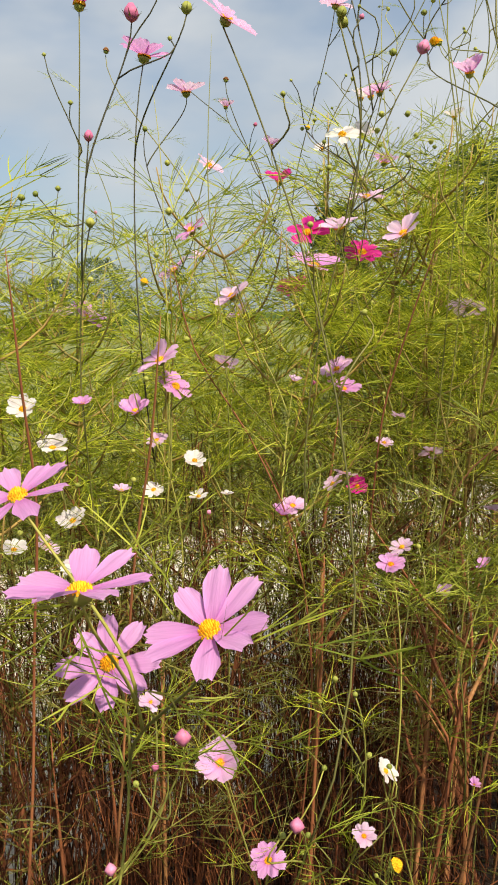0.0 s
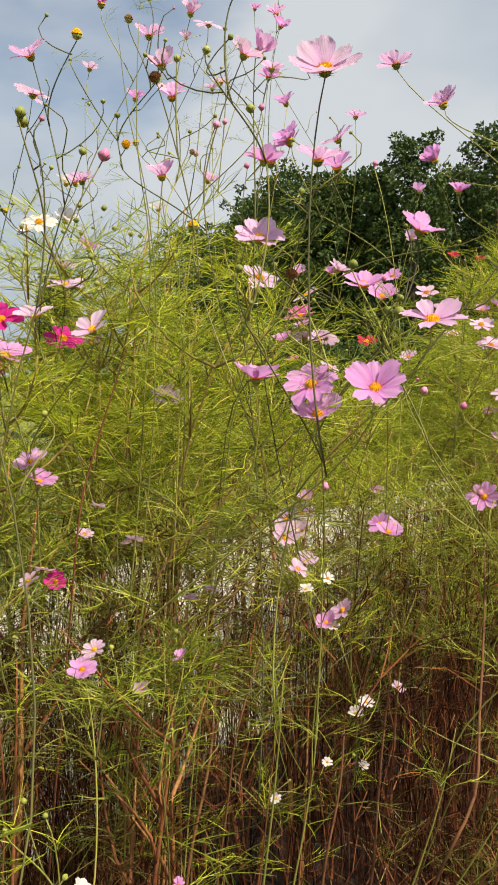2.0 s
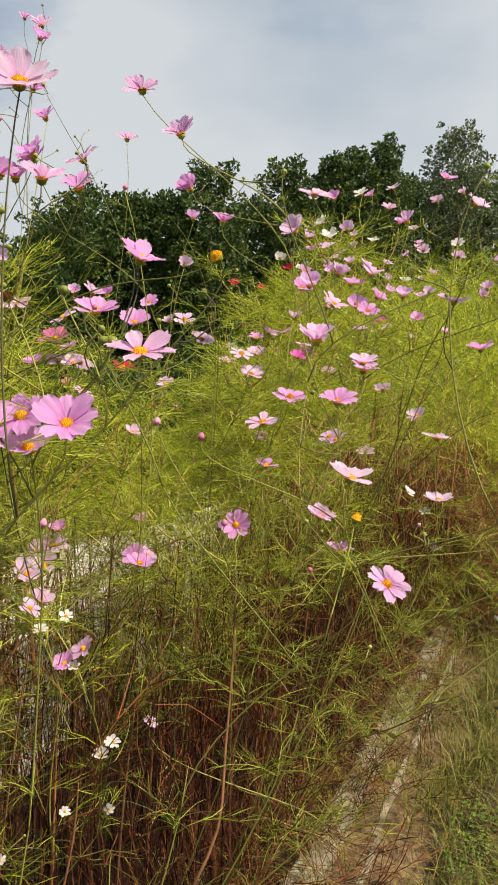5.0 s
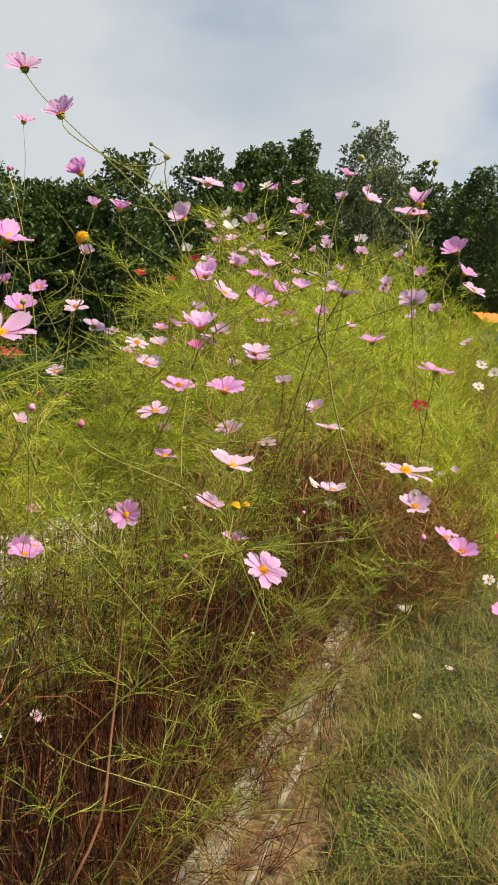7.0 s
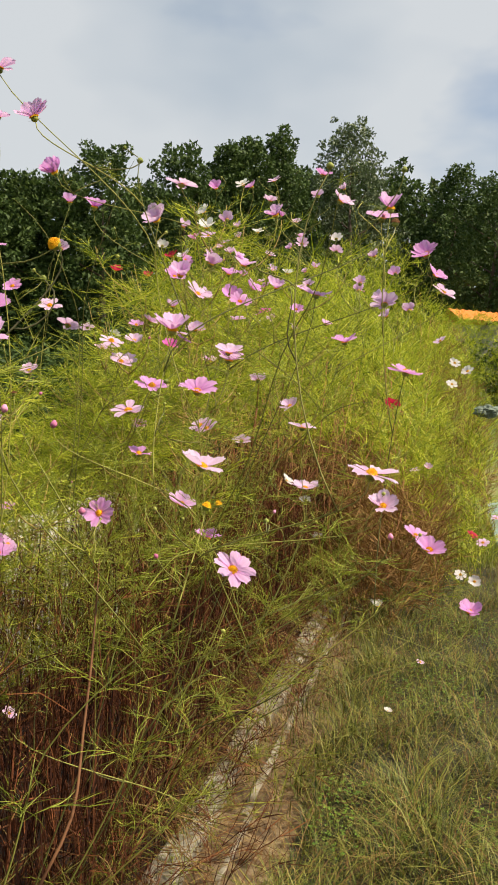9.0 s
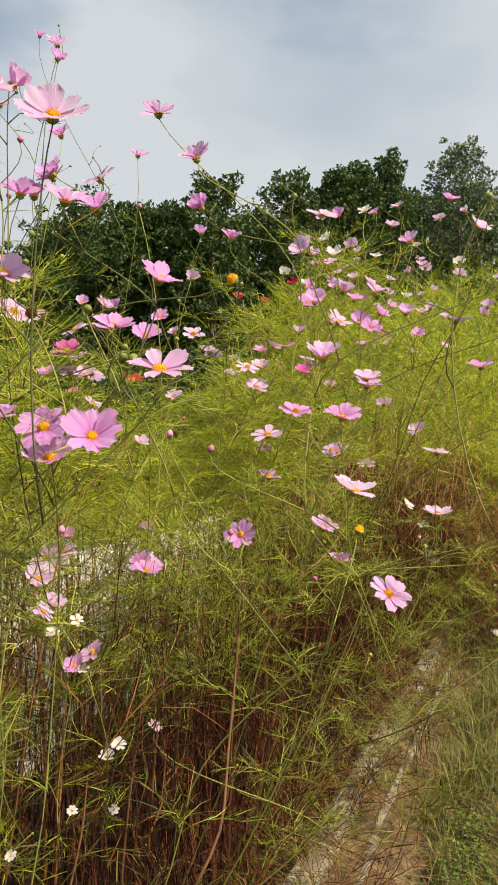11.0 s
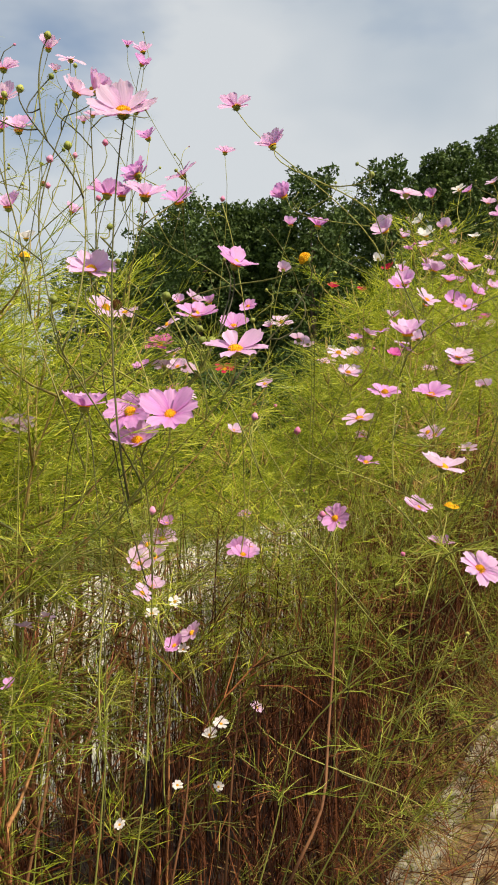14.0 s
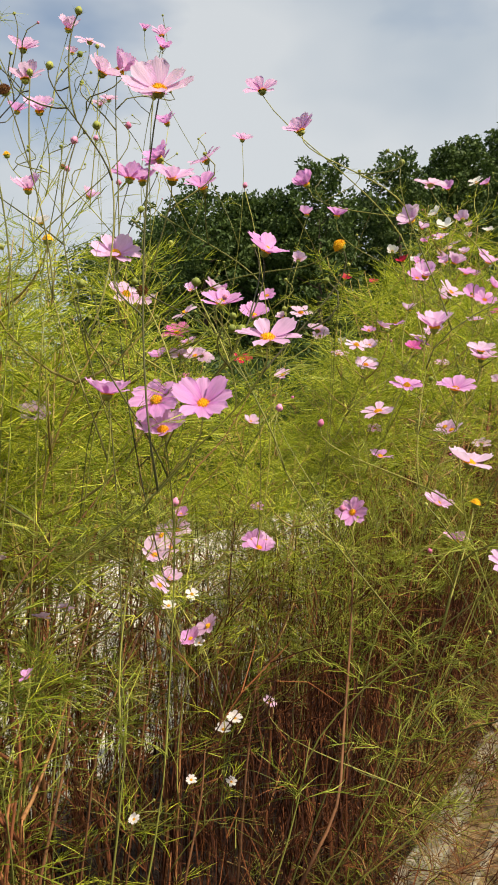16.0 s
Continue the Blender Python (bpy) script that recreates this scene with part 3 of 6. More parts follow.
DARK = "dark green broadleaf tree with a dense crown"
for yaw, dist, hgt, wid, seed, mat, lab, spire, low in (
    (9.8, 21, 4.23, 1.8, 1, TREE_LEAF, "small dark green tree at the row's end", 0, 0.05),
    (19, 19, 5.12, 2.6, 2, TREE_LEAF, DARK, 0, 0.04),
    (23, 17, 5.48, 2.9, 3, TREE_LEAF, DARK, 0, 0.04),
    (26.9, 15, 5.42, 2.5, 4, TREE_LEAF, "round dark green tree with a dense crown", 0, 0.04),
    (29.7, 15.5, 5.44, 2.1, 5, TREE_LEAF, DARK, 0, 0.05),
    (32.1, 14.8, 5.45, 2.1, 6, TREE_LEAF, DARK, 0.0, 0.05),
    (35.0, 14.5, 5.78, 2.1, 7, TREE_LEAF, "round dark green tree with a dense crown", 0.05, 0.05),
    (40.7, 16.5, 6.44, 2.3, 8, TREE_LEAF, DARK, 0.15, 0.08),
    (43.7, 17, 6.66, 2.0, 9, TREE_LEAF, "upright dark green tree with a ragged top", 0.35, 0.08),
    (45.1, 17.5, 6.98, 1.9, 10, TREE_LEAF, "upright dark green tree with a ragged top", 0.4, 0.08),
    (47.5, 18, 7.38, 2.1, 11, TREE_LEAF, "tall dark green tree with a pointed top", 0.45, 0.08),
    (52.3, 20.5, 8.41, 3.1, 12, SILVER_LEAF, "tall grey-green tree with an airy crown", 0.2, 0.1),
    (57.9, 20, 7.09, 2.3, 13, TREE_LEAF, DARK, 0.25, 0.06),
    (61.6, 18, 6.32, 2.8, 14, TREE_LEAF, DARK, 0.15, 0.05),
    (67, 18, 6.39, 3.4, 15, TREE_LEAF, DARK, 0.2, 0.05),
    (75, 19, 6.88, 4.6, 16, TREE_LEAF, DARK, 0.2, 0.05),
    (25, 19.5, 5.79, 5, 17, TREE_LEAF, DARK, 0, 0.03),
    (30.6, 18.5, 5.91, 5, 18, TREE_LEAF, DARK, 0, 0.03),
    (38.2, 19, 6.24, 4.0, 19, TREE_LEAF, DARK, 0, 0.03),
    (45.5, 20.5, 7.46, 5.2, 20, TREE_LEAF, DARK, 0, 0.03),
    (50, 23.5, 7.99, 5.4, 21, TREE_LEAF, DARK, 0, 0.03),
    (56, 24, 7.68, 5, 22, TREE_LEAF, DARK, 0, 0.03),
    (53.0, 25.5, 8.7, 5.5, 25, TREE_LEAF, DARK, 0, 0.03),
    (62.5, 23.0, 7.2, 5.4, 26, TREE_LEAF, DARK, 0, 0.03),
    (59.5, 22.0, 6.6, 4.6, 27, TREE_LEAF, DARK, 0, 0.03),
    (-7.0, 60.0, 6.2, 6.2, 23, TREE_LEAF, "lone dark tree far across the meadow", 0.0, 0.08),
    (-10.5, 64.0, 5.0, 5.0, 24, TREE_LEAF, "lone dark tree far across the meadow", 0.0, 0.08),
):
    tree_at(polar(yaw, dist), hgt, wid, seed, mat, lab, spire, low)


def shrub(at, height, width, seed, leaf_mat=TREE_LEAF, label="dark green shrub at the foot of the trees"):
    """Low dense bush."""
    rng = np.random.default_rng(seed)
    top = tagged(new("shrub"), label, "shrub", "shrubs under the trees")
    top.location = (*at, -0.03)
    s = Soup()
    clumps = []
    for i in range(9):
        a = i * 0.7 + rng.uniform(-0.2, 0.2)
        e = Vector((math.cos(a) * width * 0.4 * rng.uniform(0.4, 1), math.sin(a) * width * 0.4 * rng.uniform(0.4, 1), height * rng.uniform(0.55, 0.9)))
        tube(s, hermite(Vector((0, 0, 0)), Vector((0, 0, height * 0.6)), e, e * 0.4, 4), [0.03, 0.025, 0.02, 0.014, 0.005], 5)
        for k in (0.35, 0.65, 1.0):
            clumps.append((tuple(e * k + Vector(rng.normal(size=3) * 0.08 * width)), width * rng.uniform(0.13, 0.2)))
    part("branching", s.mesh("branching", BARK), top)
    part("foliage", crown_leaves(rng, clumps, 260, 0.065, width * 0.15).mesh("foliage", leaf_mat, smooth=False), top)


rs = np.random.default_rng(31)
for i in range(17):
    yaw = 13 + i * 3.6
    shrub(polar(yaw + rs.uniform(-1, 1), 12.5 + rs.uniform(-0.8, 1.5) + (2.5 if yaw > 52 else 0)), rs.uniform(1.7, 2.7), rs.uniform(2.0, 2.8), 40 + i)

for i in range(9):
    p = on_plan(13.5 + rs.uniform(0, 3.0), -4.6 + i * 0.62)
    shrub((p.x, p.y), rs.uniform(2.4, 3.0), rs.uniform(1.5, 2.2), 80 + i, FROND, "yellow-green bush beyond the flower bed")

# far wooded ridge that closes the view all round
s = Soup()
vs, fs = [], []
for i in range(241):
    a = 2 * math.pi * i / 240
    h = 3.0 + 1.4 * noise.noise(Vector((math.cos(a) * 9, math.sin(a) * 9, 0))) + 0.7 * noise.noise(Vector((math.cos(a) * 40, math.sin(a) * 40, 5)))
    for r, z in ((240, -0.2), (243, h * 0.7), (250, h), (262, -0.2)):
        vs.append((math.cos(a) * r, math.sin(a) * r, z))
for i in range(240):
    for j in range(3):
        fs.append((i * 4 + j, i * 4 + 4 + j, i * 4 + 5 + j, i * 4 + 1 + j))
s.add(vs, fs)
tagged(new("backdrop", s.mesh("backdrop", TREE_LEAF)), "low dark wooded line on the horizon", "far woods", kind="structure")


# ---- mast, shed and plastic bag ----
def mast(at):
    top = tagged(new("antenna_mast"), "grey steel mast with white panel antennas", "mast")
    top.location = (*at, 0)
    s = Soup()
    tube(s, [(0, 0, 0), (0, 0, 14), (0, 0, 25.3)], [0.32, 0.25, 0.15], 12)
    part("pole", s.mesh("pole", STEEL), top)
    s = Soup()
    tube(s, [(0, 0, 25.2), (0, 0, 27), (0, 0, 29)], [0.05, 0.04, 0.025], 6)
    part("whip_antenna", s.mesh("whip_antenna", STEEL), top)
    for k, a in enumerate((2.5, 4.6, 0.4)):
        for z, h in ((22.6, 2.5), (20.6, 1.5)):
            s = Soup()
            m = Matrix.Rotation(a, 4, "Z")
            box(s, (0.55, -0.22, z), (0.78, 0.22, z + h), m)
            panel = part("panel_antenna", s.mesh("panel_antenna", PANEL, smooth=False), top)
            for zz in (z + 0.25, z + h - 0.3):
                s = Soup()
                box(s, (0.1, -0.04, zz), (0.56, 0.04, zz + 0.08), m)
                part("bracket", s.mesh("bracket", STEEL, smooth=False), panel)
            s = Soup()
            tube(s, [m @ Vector((0.66, 0, z)), m @ Vector((0.6, 0.05, z - 0.5)), m @ Vector((0.2, 0, z - 0.9))], [0.03] * 3, 5)
            part("feeder_cable", s.mesh("feeder_cable", SEED), panel)


mast(polar(62.7, 62.0))


def shed(at, turn):
    top = tagged(new("shed"), "low grey shed under an orange sheet roof", "shed")
    top.matrix_basis = pose(*at, 0, 0, 0, turn)
    s = Soup()
    for x0, x1, y0, y1 in ((-0.4, 0.4, -0.6, -0.55), (-0.4, 0.4, 0.55, 0.6), (-0.4, -0.35, -0.55, 0.55), (0.35, 0.4, -0.55, 0.55)):
        box(s, (x0, y0, -0.05), (x1, y1, 2.70))
    part("wall", s.mesh("wall", SHED, smooth=False), top)
    s = Soup()
    vs, fs = [], []
    for i in range(25):
        x = -0.46 + 0.92 * i / 24
        for y, z in ((-0.85, 2.76), (0, 3.02), (0.85, 2.80)):
            vs.append((x, y, z - 0.03 * (x / 0.46) + 0.012 * math.sin(i * 1.9)))
    for i in range(24):
        for j in range(2):
            fs.append((i * 3 + j, i * 3 + 3 + j, i * 3 + 4 + j, i * 3 + 1 + j))
    s.add(vs, fs)
    part("roof_sheet", s.mesh("roof_sheet", ORANGE), top, "faded orange roof sheet")


shed(polar(60.8, 15.8), -45)
shrub(polar(53.6, 18.5), 3.4, 3.4, 99, TREE_LEAF, "dark green shrub at the foot of the trees")
shrub(polar(50.8, 18.5), 3.2, 3.0, 100, TREE_LEAF, "dark green shrub at the foot of the trees")


def plastic_bag(at):
    bm = bmesh.new()
    bmesh.ops.create_icosphere(bm, subdivisions=4, radius=1.0)
    for v in bm.verts:
        c = v.co.copy()
        v.co *= 1 + 0.35 * noise.noise(c * 2.1) + 0.18 * noise.noise(c * 5.3)
        v.co = Vector((v.co.x * 0.11, v.co.y * 0.08, v.co.z * 0.045))
    me = bpy.data.meshes.new("plastic_bag")
    bm.to_mesh(me)
    bm.free()
    me.materials.append(BAG)
    ob = new("plastic_bag", me)
    ob.location = at
    return tagged(ob, "crumpled blue-green plastic bag caught in the weeds", "plastic bag")


# ---- cosmos plants ----
def petal_mesh(name, cup, droop, wide, seed):
    """One unit-long petal along +y: narrow claw, broad blade, toothed tip, lengthwise folds."""
    rng = np.random.default_rng(seed)
    cols, rows_n = 7, 7
    tip = [0.86, 0.97, 0.93, 1.0, 0.94, 0.98, 0.85]
    vs, fs = [], []
    for i in range(rows_n + 1):
        t = i / rows_n
        for j in range(cols):
            a = (j / (cols - 1) - 0.5) * 2
            l = 0.10 + 0.90 * t * (1 + (tip[j] - 1) * max(0, t - 0.55) / 0.45) + rng.normal() * 0.004
            half = wide * (0.16 + 0.84 * math.sin(min(1.0, t * 1.18) * math.pi * 0.5) ** 0.9) * (1 - 0.28 * max(0, t - 0.7) / 0.3)
            z = cup * l * l * 0.5 - droop * max(0, l - 0.45) ** 2 + 0.035 * math.cos(a * 5.2) * t + 0.10 * wide * a * a * (1 - 0.5 * t)
            vs.append((a * half, l, z))
    for i in range(rows_n):
        for j in range(cols - 1):
            b = i * cols + j
            fs.append((b, b + 1, b + cols + 1, b + cols))
    s = Soup()
    s.add(vs, fs)
    return s


SHAPES = [(0.10, 0.10, 0.31), (0.35, 0.10, 0.33), (0.05, 0.35, 0.29), (0.60, 0.05, 0.35), (0.22, 0.30, 0.265), (0.18, 0.12, 0.225)]
PETAL_MESH = {c: [petal_mesh("petal", a, b, w, k).mesh("petal", m) for k, (a, b, w) in enumerate(SHAPES)] for c, m in PETALS.items()}


def disc_mesh(name, material, high):
    """A dome of small florets."""
    s = Soup()
    for i in range(64):
        r = 0.225 * math.sqrt((i + 0.5) / 64)
        a = i * 2.39996
        z = 0.05 + high * (1 - (r / 0.23) ** 2)
        x, y, w = r * math.cos(a), r * math.sin(a), 0.032
        s.add([(x - w, y, z - 0.05), (x, y - w, z - 0.05), (x + w, y, z - 0.05), (x, y + w, z - 0.05), (x * 1.04, y * 1.04, z + 0.034)],
              [(0, 1, 4), (1, 2, 4), (2, 3, 4), (3, 0, 4)])
    s.add([(0.22 * math.cos(k * 0.7854), 0.22 * math.sin(k * 0.7854), 0.02) for k in range(8)] + [(0, 0, 0.05 + high * 0.8)], [(k, (k + 1) % 8, 8) for k in range(8)])
    return s.mesh(name, material, smooth=False)


DISC_MESH = [disc_mesh("disc", DISC, 0.12), disc_mesh("disc", DISC, 0.20)]


def calyx_mesh():
    """Green cup behind the bloom with pointed bracts."""
    s = Soup()
    vs = []
    prof = [(0.055, -0.20), (0.15, -0.14), (0.19, -0.04), (0.17, 0.03)]
    for r, z in prof:
        vs += [(r * math.cos(k * 0.6283), r * math.sin(k * 0.6283), z) for k in range(10)]
    s.add(vs, [(i * 10 + k, i * 10 + (k + 1) % 10, i * 10 + 10 + (k + 1) % 10, i * 10 + 10 + k) for i in range(3) for k in range(10)] + [tuple(range(10))[::-1], tuple(range(30, 40))])
    for k in range(8):
        a = k * 0.7854 + 0.2
        c, q = math.cos(a), math.sin(a)
        s.add([(0.13 * c - 0.03 * q, 0.13 * q + 0.03 * c, -0.13), (0.13 * c + 0.03 * q, 0.13 * q - 0.03 * c, -0.13), (0.34 * c, 0.34 * q, -0.10)], [(0, 1, 2)])
    return s.mesh("calyx", CALYX)


CALYX_MESH = calyx_mesh()


def bud_mesh(material, long):
    s = Soup()
    vs = []
    prof = [(0.12, -0.9), (0.62, -0.55), (0.95, 0.0), (0.78, 0.5), (0.3, 0.95 * long)]
    for r, z in prof:
        vs += [(r * (1 + 0.1 * math.cos(k * 3.14159)) * math.cos(k * 0.7854), r * (1 + 0.1 * math.cos(k * 3.14159)) * math.sin(k * 0.7854), z) for k in range(8)]
    s.add(vs, [(i * 8 + k, i * 8 + (k + 1) % 8, i * 8 + 8 + (k + 1) % 8, i * 8 + 8 + k) for i in range(4) for k in range(8)] + [tuple(range(8))[::-1], tuple(range(32, 40))])
    return s.mesh("bud", material)


BUDS = [bud_mesh(CALYX, 1.0), bud_mesh(ROSE, 1.2), bud_mesh(CALYX, 0.9), bud_mesh(DISC, 1.0)]
BRACTS = Soup()
for _k in range(8):
    _a = _k * 0.7854
    _c, _s = math.cos(_a), math.sin(_a)
    BRACTS.add([(0.3 * _c - 0.16 * _s, 0.3 * _s + 0.16 * _c, -0.7), (0.3 * _c + 0.16 * _s, 0.3 * _s - 0.16 * _c, -0.7), (1.05 * _c, 1.05 * _s, 0.0), (1.5 * _c, 1.5 * _s, 0.5)], [(0, 1, 2), (0, 2, 3), (1, 3, 2)])
BRACT_MESH = BRACTS.mesh("bracts", CALYX)

COLOUR = {"k": "pink", "K": "deep pink", "s": "spent", "y": "seed-head", "g": "green budding", "b": "budding", "l": "light pink", "p": "pale pink", "w": "white", "m": "magenta", "h": "hot pink", "r": "crimson", "o": "salmon"}


def add_flower(plant, rng, at, across, colour, face):
    q = Vector(face).to_track_quat("Z", "Y")
    m = Matrix.LocRotScale(at, q, Vector((across / 2,) * 3)) @ Matrix.Rotation(rng.uniform(0, 6.28), 4, "Z")
    fl = part("flower", CALYX_MESH, plant, COLOUR[colour] + " cosmos bloom with a yellow centre", m)
    shape = 5 if colour == "K" else rng.integers(5)
    lift = rng.uniform(-4, 8) if colour == "K" else rng.uniform(20, 44) if at.z > 1.7 and across < 0.084 else rng.uniform(2, 8) if across > 0.084 and colour == "p" else rng.uniform(10, 34) if face[2] > 0.93 else rng.uniform(4, 24)
    count = 8 if rng.random() < 0.8 else 7
    for k in range(count):
        sh = shape if colour == "K" or rng.random() < 0.75 else rng.integers(5)
        me = PETAL_MESH[colour][sh]
        size = rng.uniform(0.92, 1.06)
        part("petal", me, fl, "", pose(0, 0, 0.012 * (k % 2), 0, 0, k * 360 / count + rng.uniform(-6, 6)) @ pose(0, 0, 0, lift + rng.uniform(-9, 9), rng.uniform(-12, 12), 0) @ Matrix.Scale(size, 4))
    part("disc", DISC_MESH[rng.integers(2)], fl, "", Matrix.Scale(0.76, 4) if colour == "K" else None)
    return fl


def add_bud(plant, rng, at, up, size):
    kind = int(rng.choice([0, 0, 0, 0, 0, 0, 1, 2, 2, 2]))
    m = Matrix.LocRotScale(at, Vector(up).to_track_quat("Z", "Y"), Vector((size,) * 3))
    b = part("flower_bud", BUDS[kind], plant, ("closed green bud", "opening pink bud", "closed green bud", "yellow spent head")[kind], m)
    part("bract_ring", BRACT_MESH, b)


SPENT_MESH = disc_mesh("seed_head", SEED, 0.20)
YOLK_MESH = disc_mesh("floret_head", DISC, 0.20)


def add_head(plant, rng, at, across, kind, face):
    """A spent head or a bud at the end of its stalk."""
    q = Vector(face).to_track_quat("Z", "Y")
    if kind in "sy":
        fl = part("flower_head", CALYX_MESH, plant, "spent brown seed head" if kind == "s" else "yellow head without petals", Matrix.LocRotScale(at, q, Vector((across * (1.15 if kind == "y" else 1.0) / 0.56,) * 3)))
        part("floret_dome", SPENT_MESH if kind == "s" else YOLK_MESH, fl)
    else:
        b = part("flower_bud", BUDS[1 if kind == "b" else 0], plant, "opening pink bud" if kind == "b" else "closed green bud", Matrix.LocRotScale(at, q, Vector((across / 2,) * 3)))
        part("bract_ring", BRACT_MESH, b)


def fronds_along(soup, rng, pts, count, size, start=0.0, kit=FRONDS):
    # leaves sit in tufts at the nodes
    left = count
    while left > 0:
        k = start + (1 - start) * rng.random()
        x = k * (len(pts) - 1)
        j = min(int(x), len(pts) - 2)
        p = pts[j].lerp(pts[j + 1], x - j)
        a = rng.uniform(0, 6.28)
        high = p.z > 1.5
        for m in range(1 if high else 3):
            left -= 1
            if left < 0 or (high and rng.random() < 0.45):
                break
            put_frond(soup, rng, p, (math.cos(a), math.sin(a), rng.uniform(-0.2, 0.9)), size * (0.58 if high else 1.0) * rng.uniform(0.7, 1.35), TUFTS if kit is FRONDS and rng.random() < 0.12 else kit)
            a += 2.1 + rng.uniform(-0.5, 0.5)


def canopy(u, v=1.0):
    """Height of the leafy mass: level at first, a hollow, then a tall reach that starts sooner at the front."""
    level = float(np.interp(u, [-2, 0.3, 0.75, 1.1, 1.7, 2.1, 3.0, 9], [1.58, 1.58, 1.56, 1.60, 1.82, 1.50, 1.42, 1.42]))
    return level + float(np.interp(u - 2.6 * max(0.0, v - 0.92), [2.45, 2.8, 3.2, 6, 9], [0, 0.45, 0.76, 0.78, 0.6]))


plant_count = 0


def flowering_plant(u, v, blooms):
    """A branching plant whose stalks carry the given blooms: place, width, colour, facing."""
    global plant_count
    plant_count += 1
    rng = np.random.default_rng(1000 + plant_count)
    base = on_plan(u, v)
    tones = sorted({COLOUR[b[4]] for b in blooms if b[4] not in "sygb"}) or ["unopened"]
    plant = tagged(new("cosmos_plant"), "tall cosmos with " + " and ".join(tones[:2]) + " blooms", "cosmos", "cosmos plants in the bed")
    plant.location = base
    order = sorted(blooms, key=lambda b: b[2])
    tops = [Vector(b[:3]) - base for b in order]
    mean = sum(tops, Vector()) / len(tops)
    lean = 0.4 if v > 0.72 else 0.75
    crown = Vector((mean.x * lean, mean.y * lean, max(0.35, min(tops[0].z * 0.74, 1.0))))
    main = hermite(Vector((0, 0, -0.03)), Vector((rng.normal() * 0.1, rng.normal() * 0.1, crown.z)), crown, Vector((mean.x * 0.2, mean.y * 0.2, crown.z * 0.8)), 9)
    s = Soup()
    thick = 0.0044 if v > 0.74 else 0.0025
    tube(s, main, [thick * (1 - 0.06 * i) * (1 if i < 8 else 0.7 if i == 8 else 0.35) for i in range(10)], 6)
    part("stem", s.mesh("stem", STEM if v > 0.74 else STALK), plant)
    leaves = Soup()
    grown = main[4:]
    for b, top in zip(order, tops):
        n = Vector(b[5:8])
        seat = top - n * b[3] * (0.45 if b[4] in "sygb" else 0.10)
        # fork off the nearest lower point that has already grown
        a = min(grown, key=lambda q: (q - seat).length + (9 if q.z > seat.z - 0.12 else 0) + 0.6 * max(0, 0.35 - (seat.z - q.z)))
        if top is tops[0] and main[-1].z < seat.z - 0.05:
            a = main[-2]
        reach = (seat - a).length
        sway = Vector((rng.normal(), rng.normal(), 0)) * 0.20 * reach
        path = hermite(a, (seat - a) * 0.5 + Vector((0, 0, 0.45 * reach)) + sway, seat, (n * 0.5 + Vector((0, 0, 0.5))) * reach * 0.6 - sway * 0.8, 10)
        s = Soup()
        tube(s, path, [0.0014 - 0.0005 * i / 10 for i in range(11)], 5)
        # High stalks take the dark copy that stands in for backlight.
        tall = BACKLIT if seat.z > 1.55 and u < 1.3 else STALK
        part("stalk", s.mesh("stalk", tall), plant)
        grown = grown + path[2:8]
        if b[4] in "sygb":
            add_head(plant, rng, top, b[3], b[4], n)
        else:
            add_flower(plant, rng, top, b[3], b[4], n)
        low = max(0.0, min(0.9, (0.98 - a.z) / max(0.05, seat.z - a.z)))
        fronds_along(leaves, rng, path[:9], max(2, int(reach * (1 - low) * (6 if seat.z < 1.0 else 11 if seat.z < 1.5 else 5))), 0.75 if seat.z < 1.5 else 0.6, low)
        for m in range(rng.integers(0, 3)):
            j = rng.integers(3, 9)
            d = Vector((rng.normal() * 0.7, rng.normal() * 0.7, 0.9)).normalized()
            e = path[j] + d * rng.uniform(0.04, 0.16)
            if (e + base).xy.length < 0.62:
                continue
            tw = hermite(path[j], d * 0.12 + Vector(rng.normal(size=3) * 0.06), e, Vector((rng.normal() * 0.12, rng.normal() * 0.12, 0.1)), 6)
            s = Soup()
            tube(s, tw, [0.0012, 0.0011, 0.0011, 0.001, 0.001, 0.0009, 0.0009], 4)
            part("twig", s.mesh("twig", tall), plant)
            add_bud(plant, rng, e, tw[6] - tw[5], rng.uniform(0.0026, 0.0050))
            if rng.random() < 0.6:
                fronds_along(leaves, rng, tw[:4], 1, 0.45)
    fronds_along(leaves, rng, main, 3, 0.9, 0.75)
    # Plants at the front edge take the dimmed leaf copy.
    part("foliage", leaves.mesh("foliage", FROND if v > 0.8 else DIM_FROND, smooth=False), plant)
    return plant


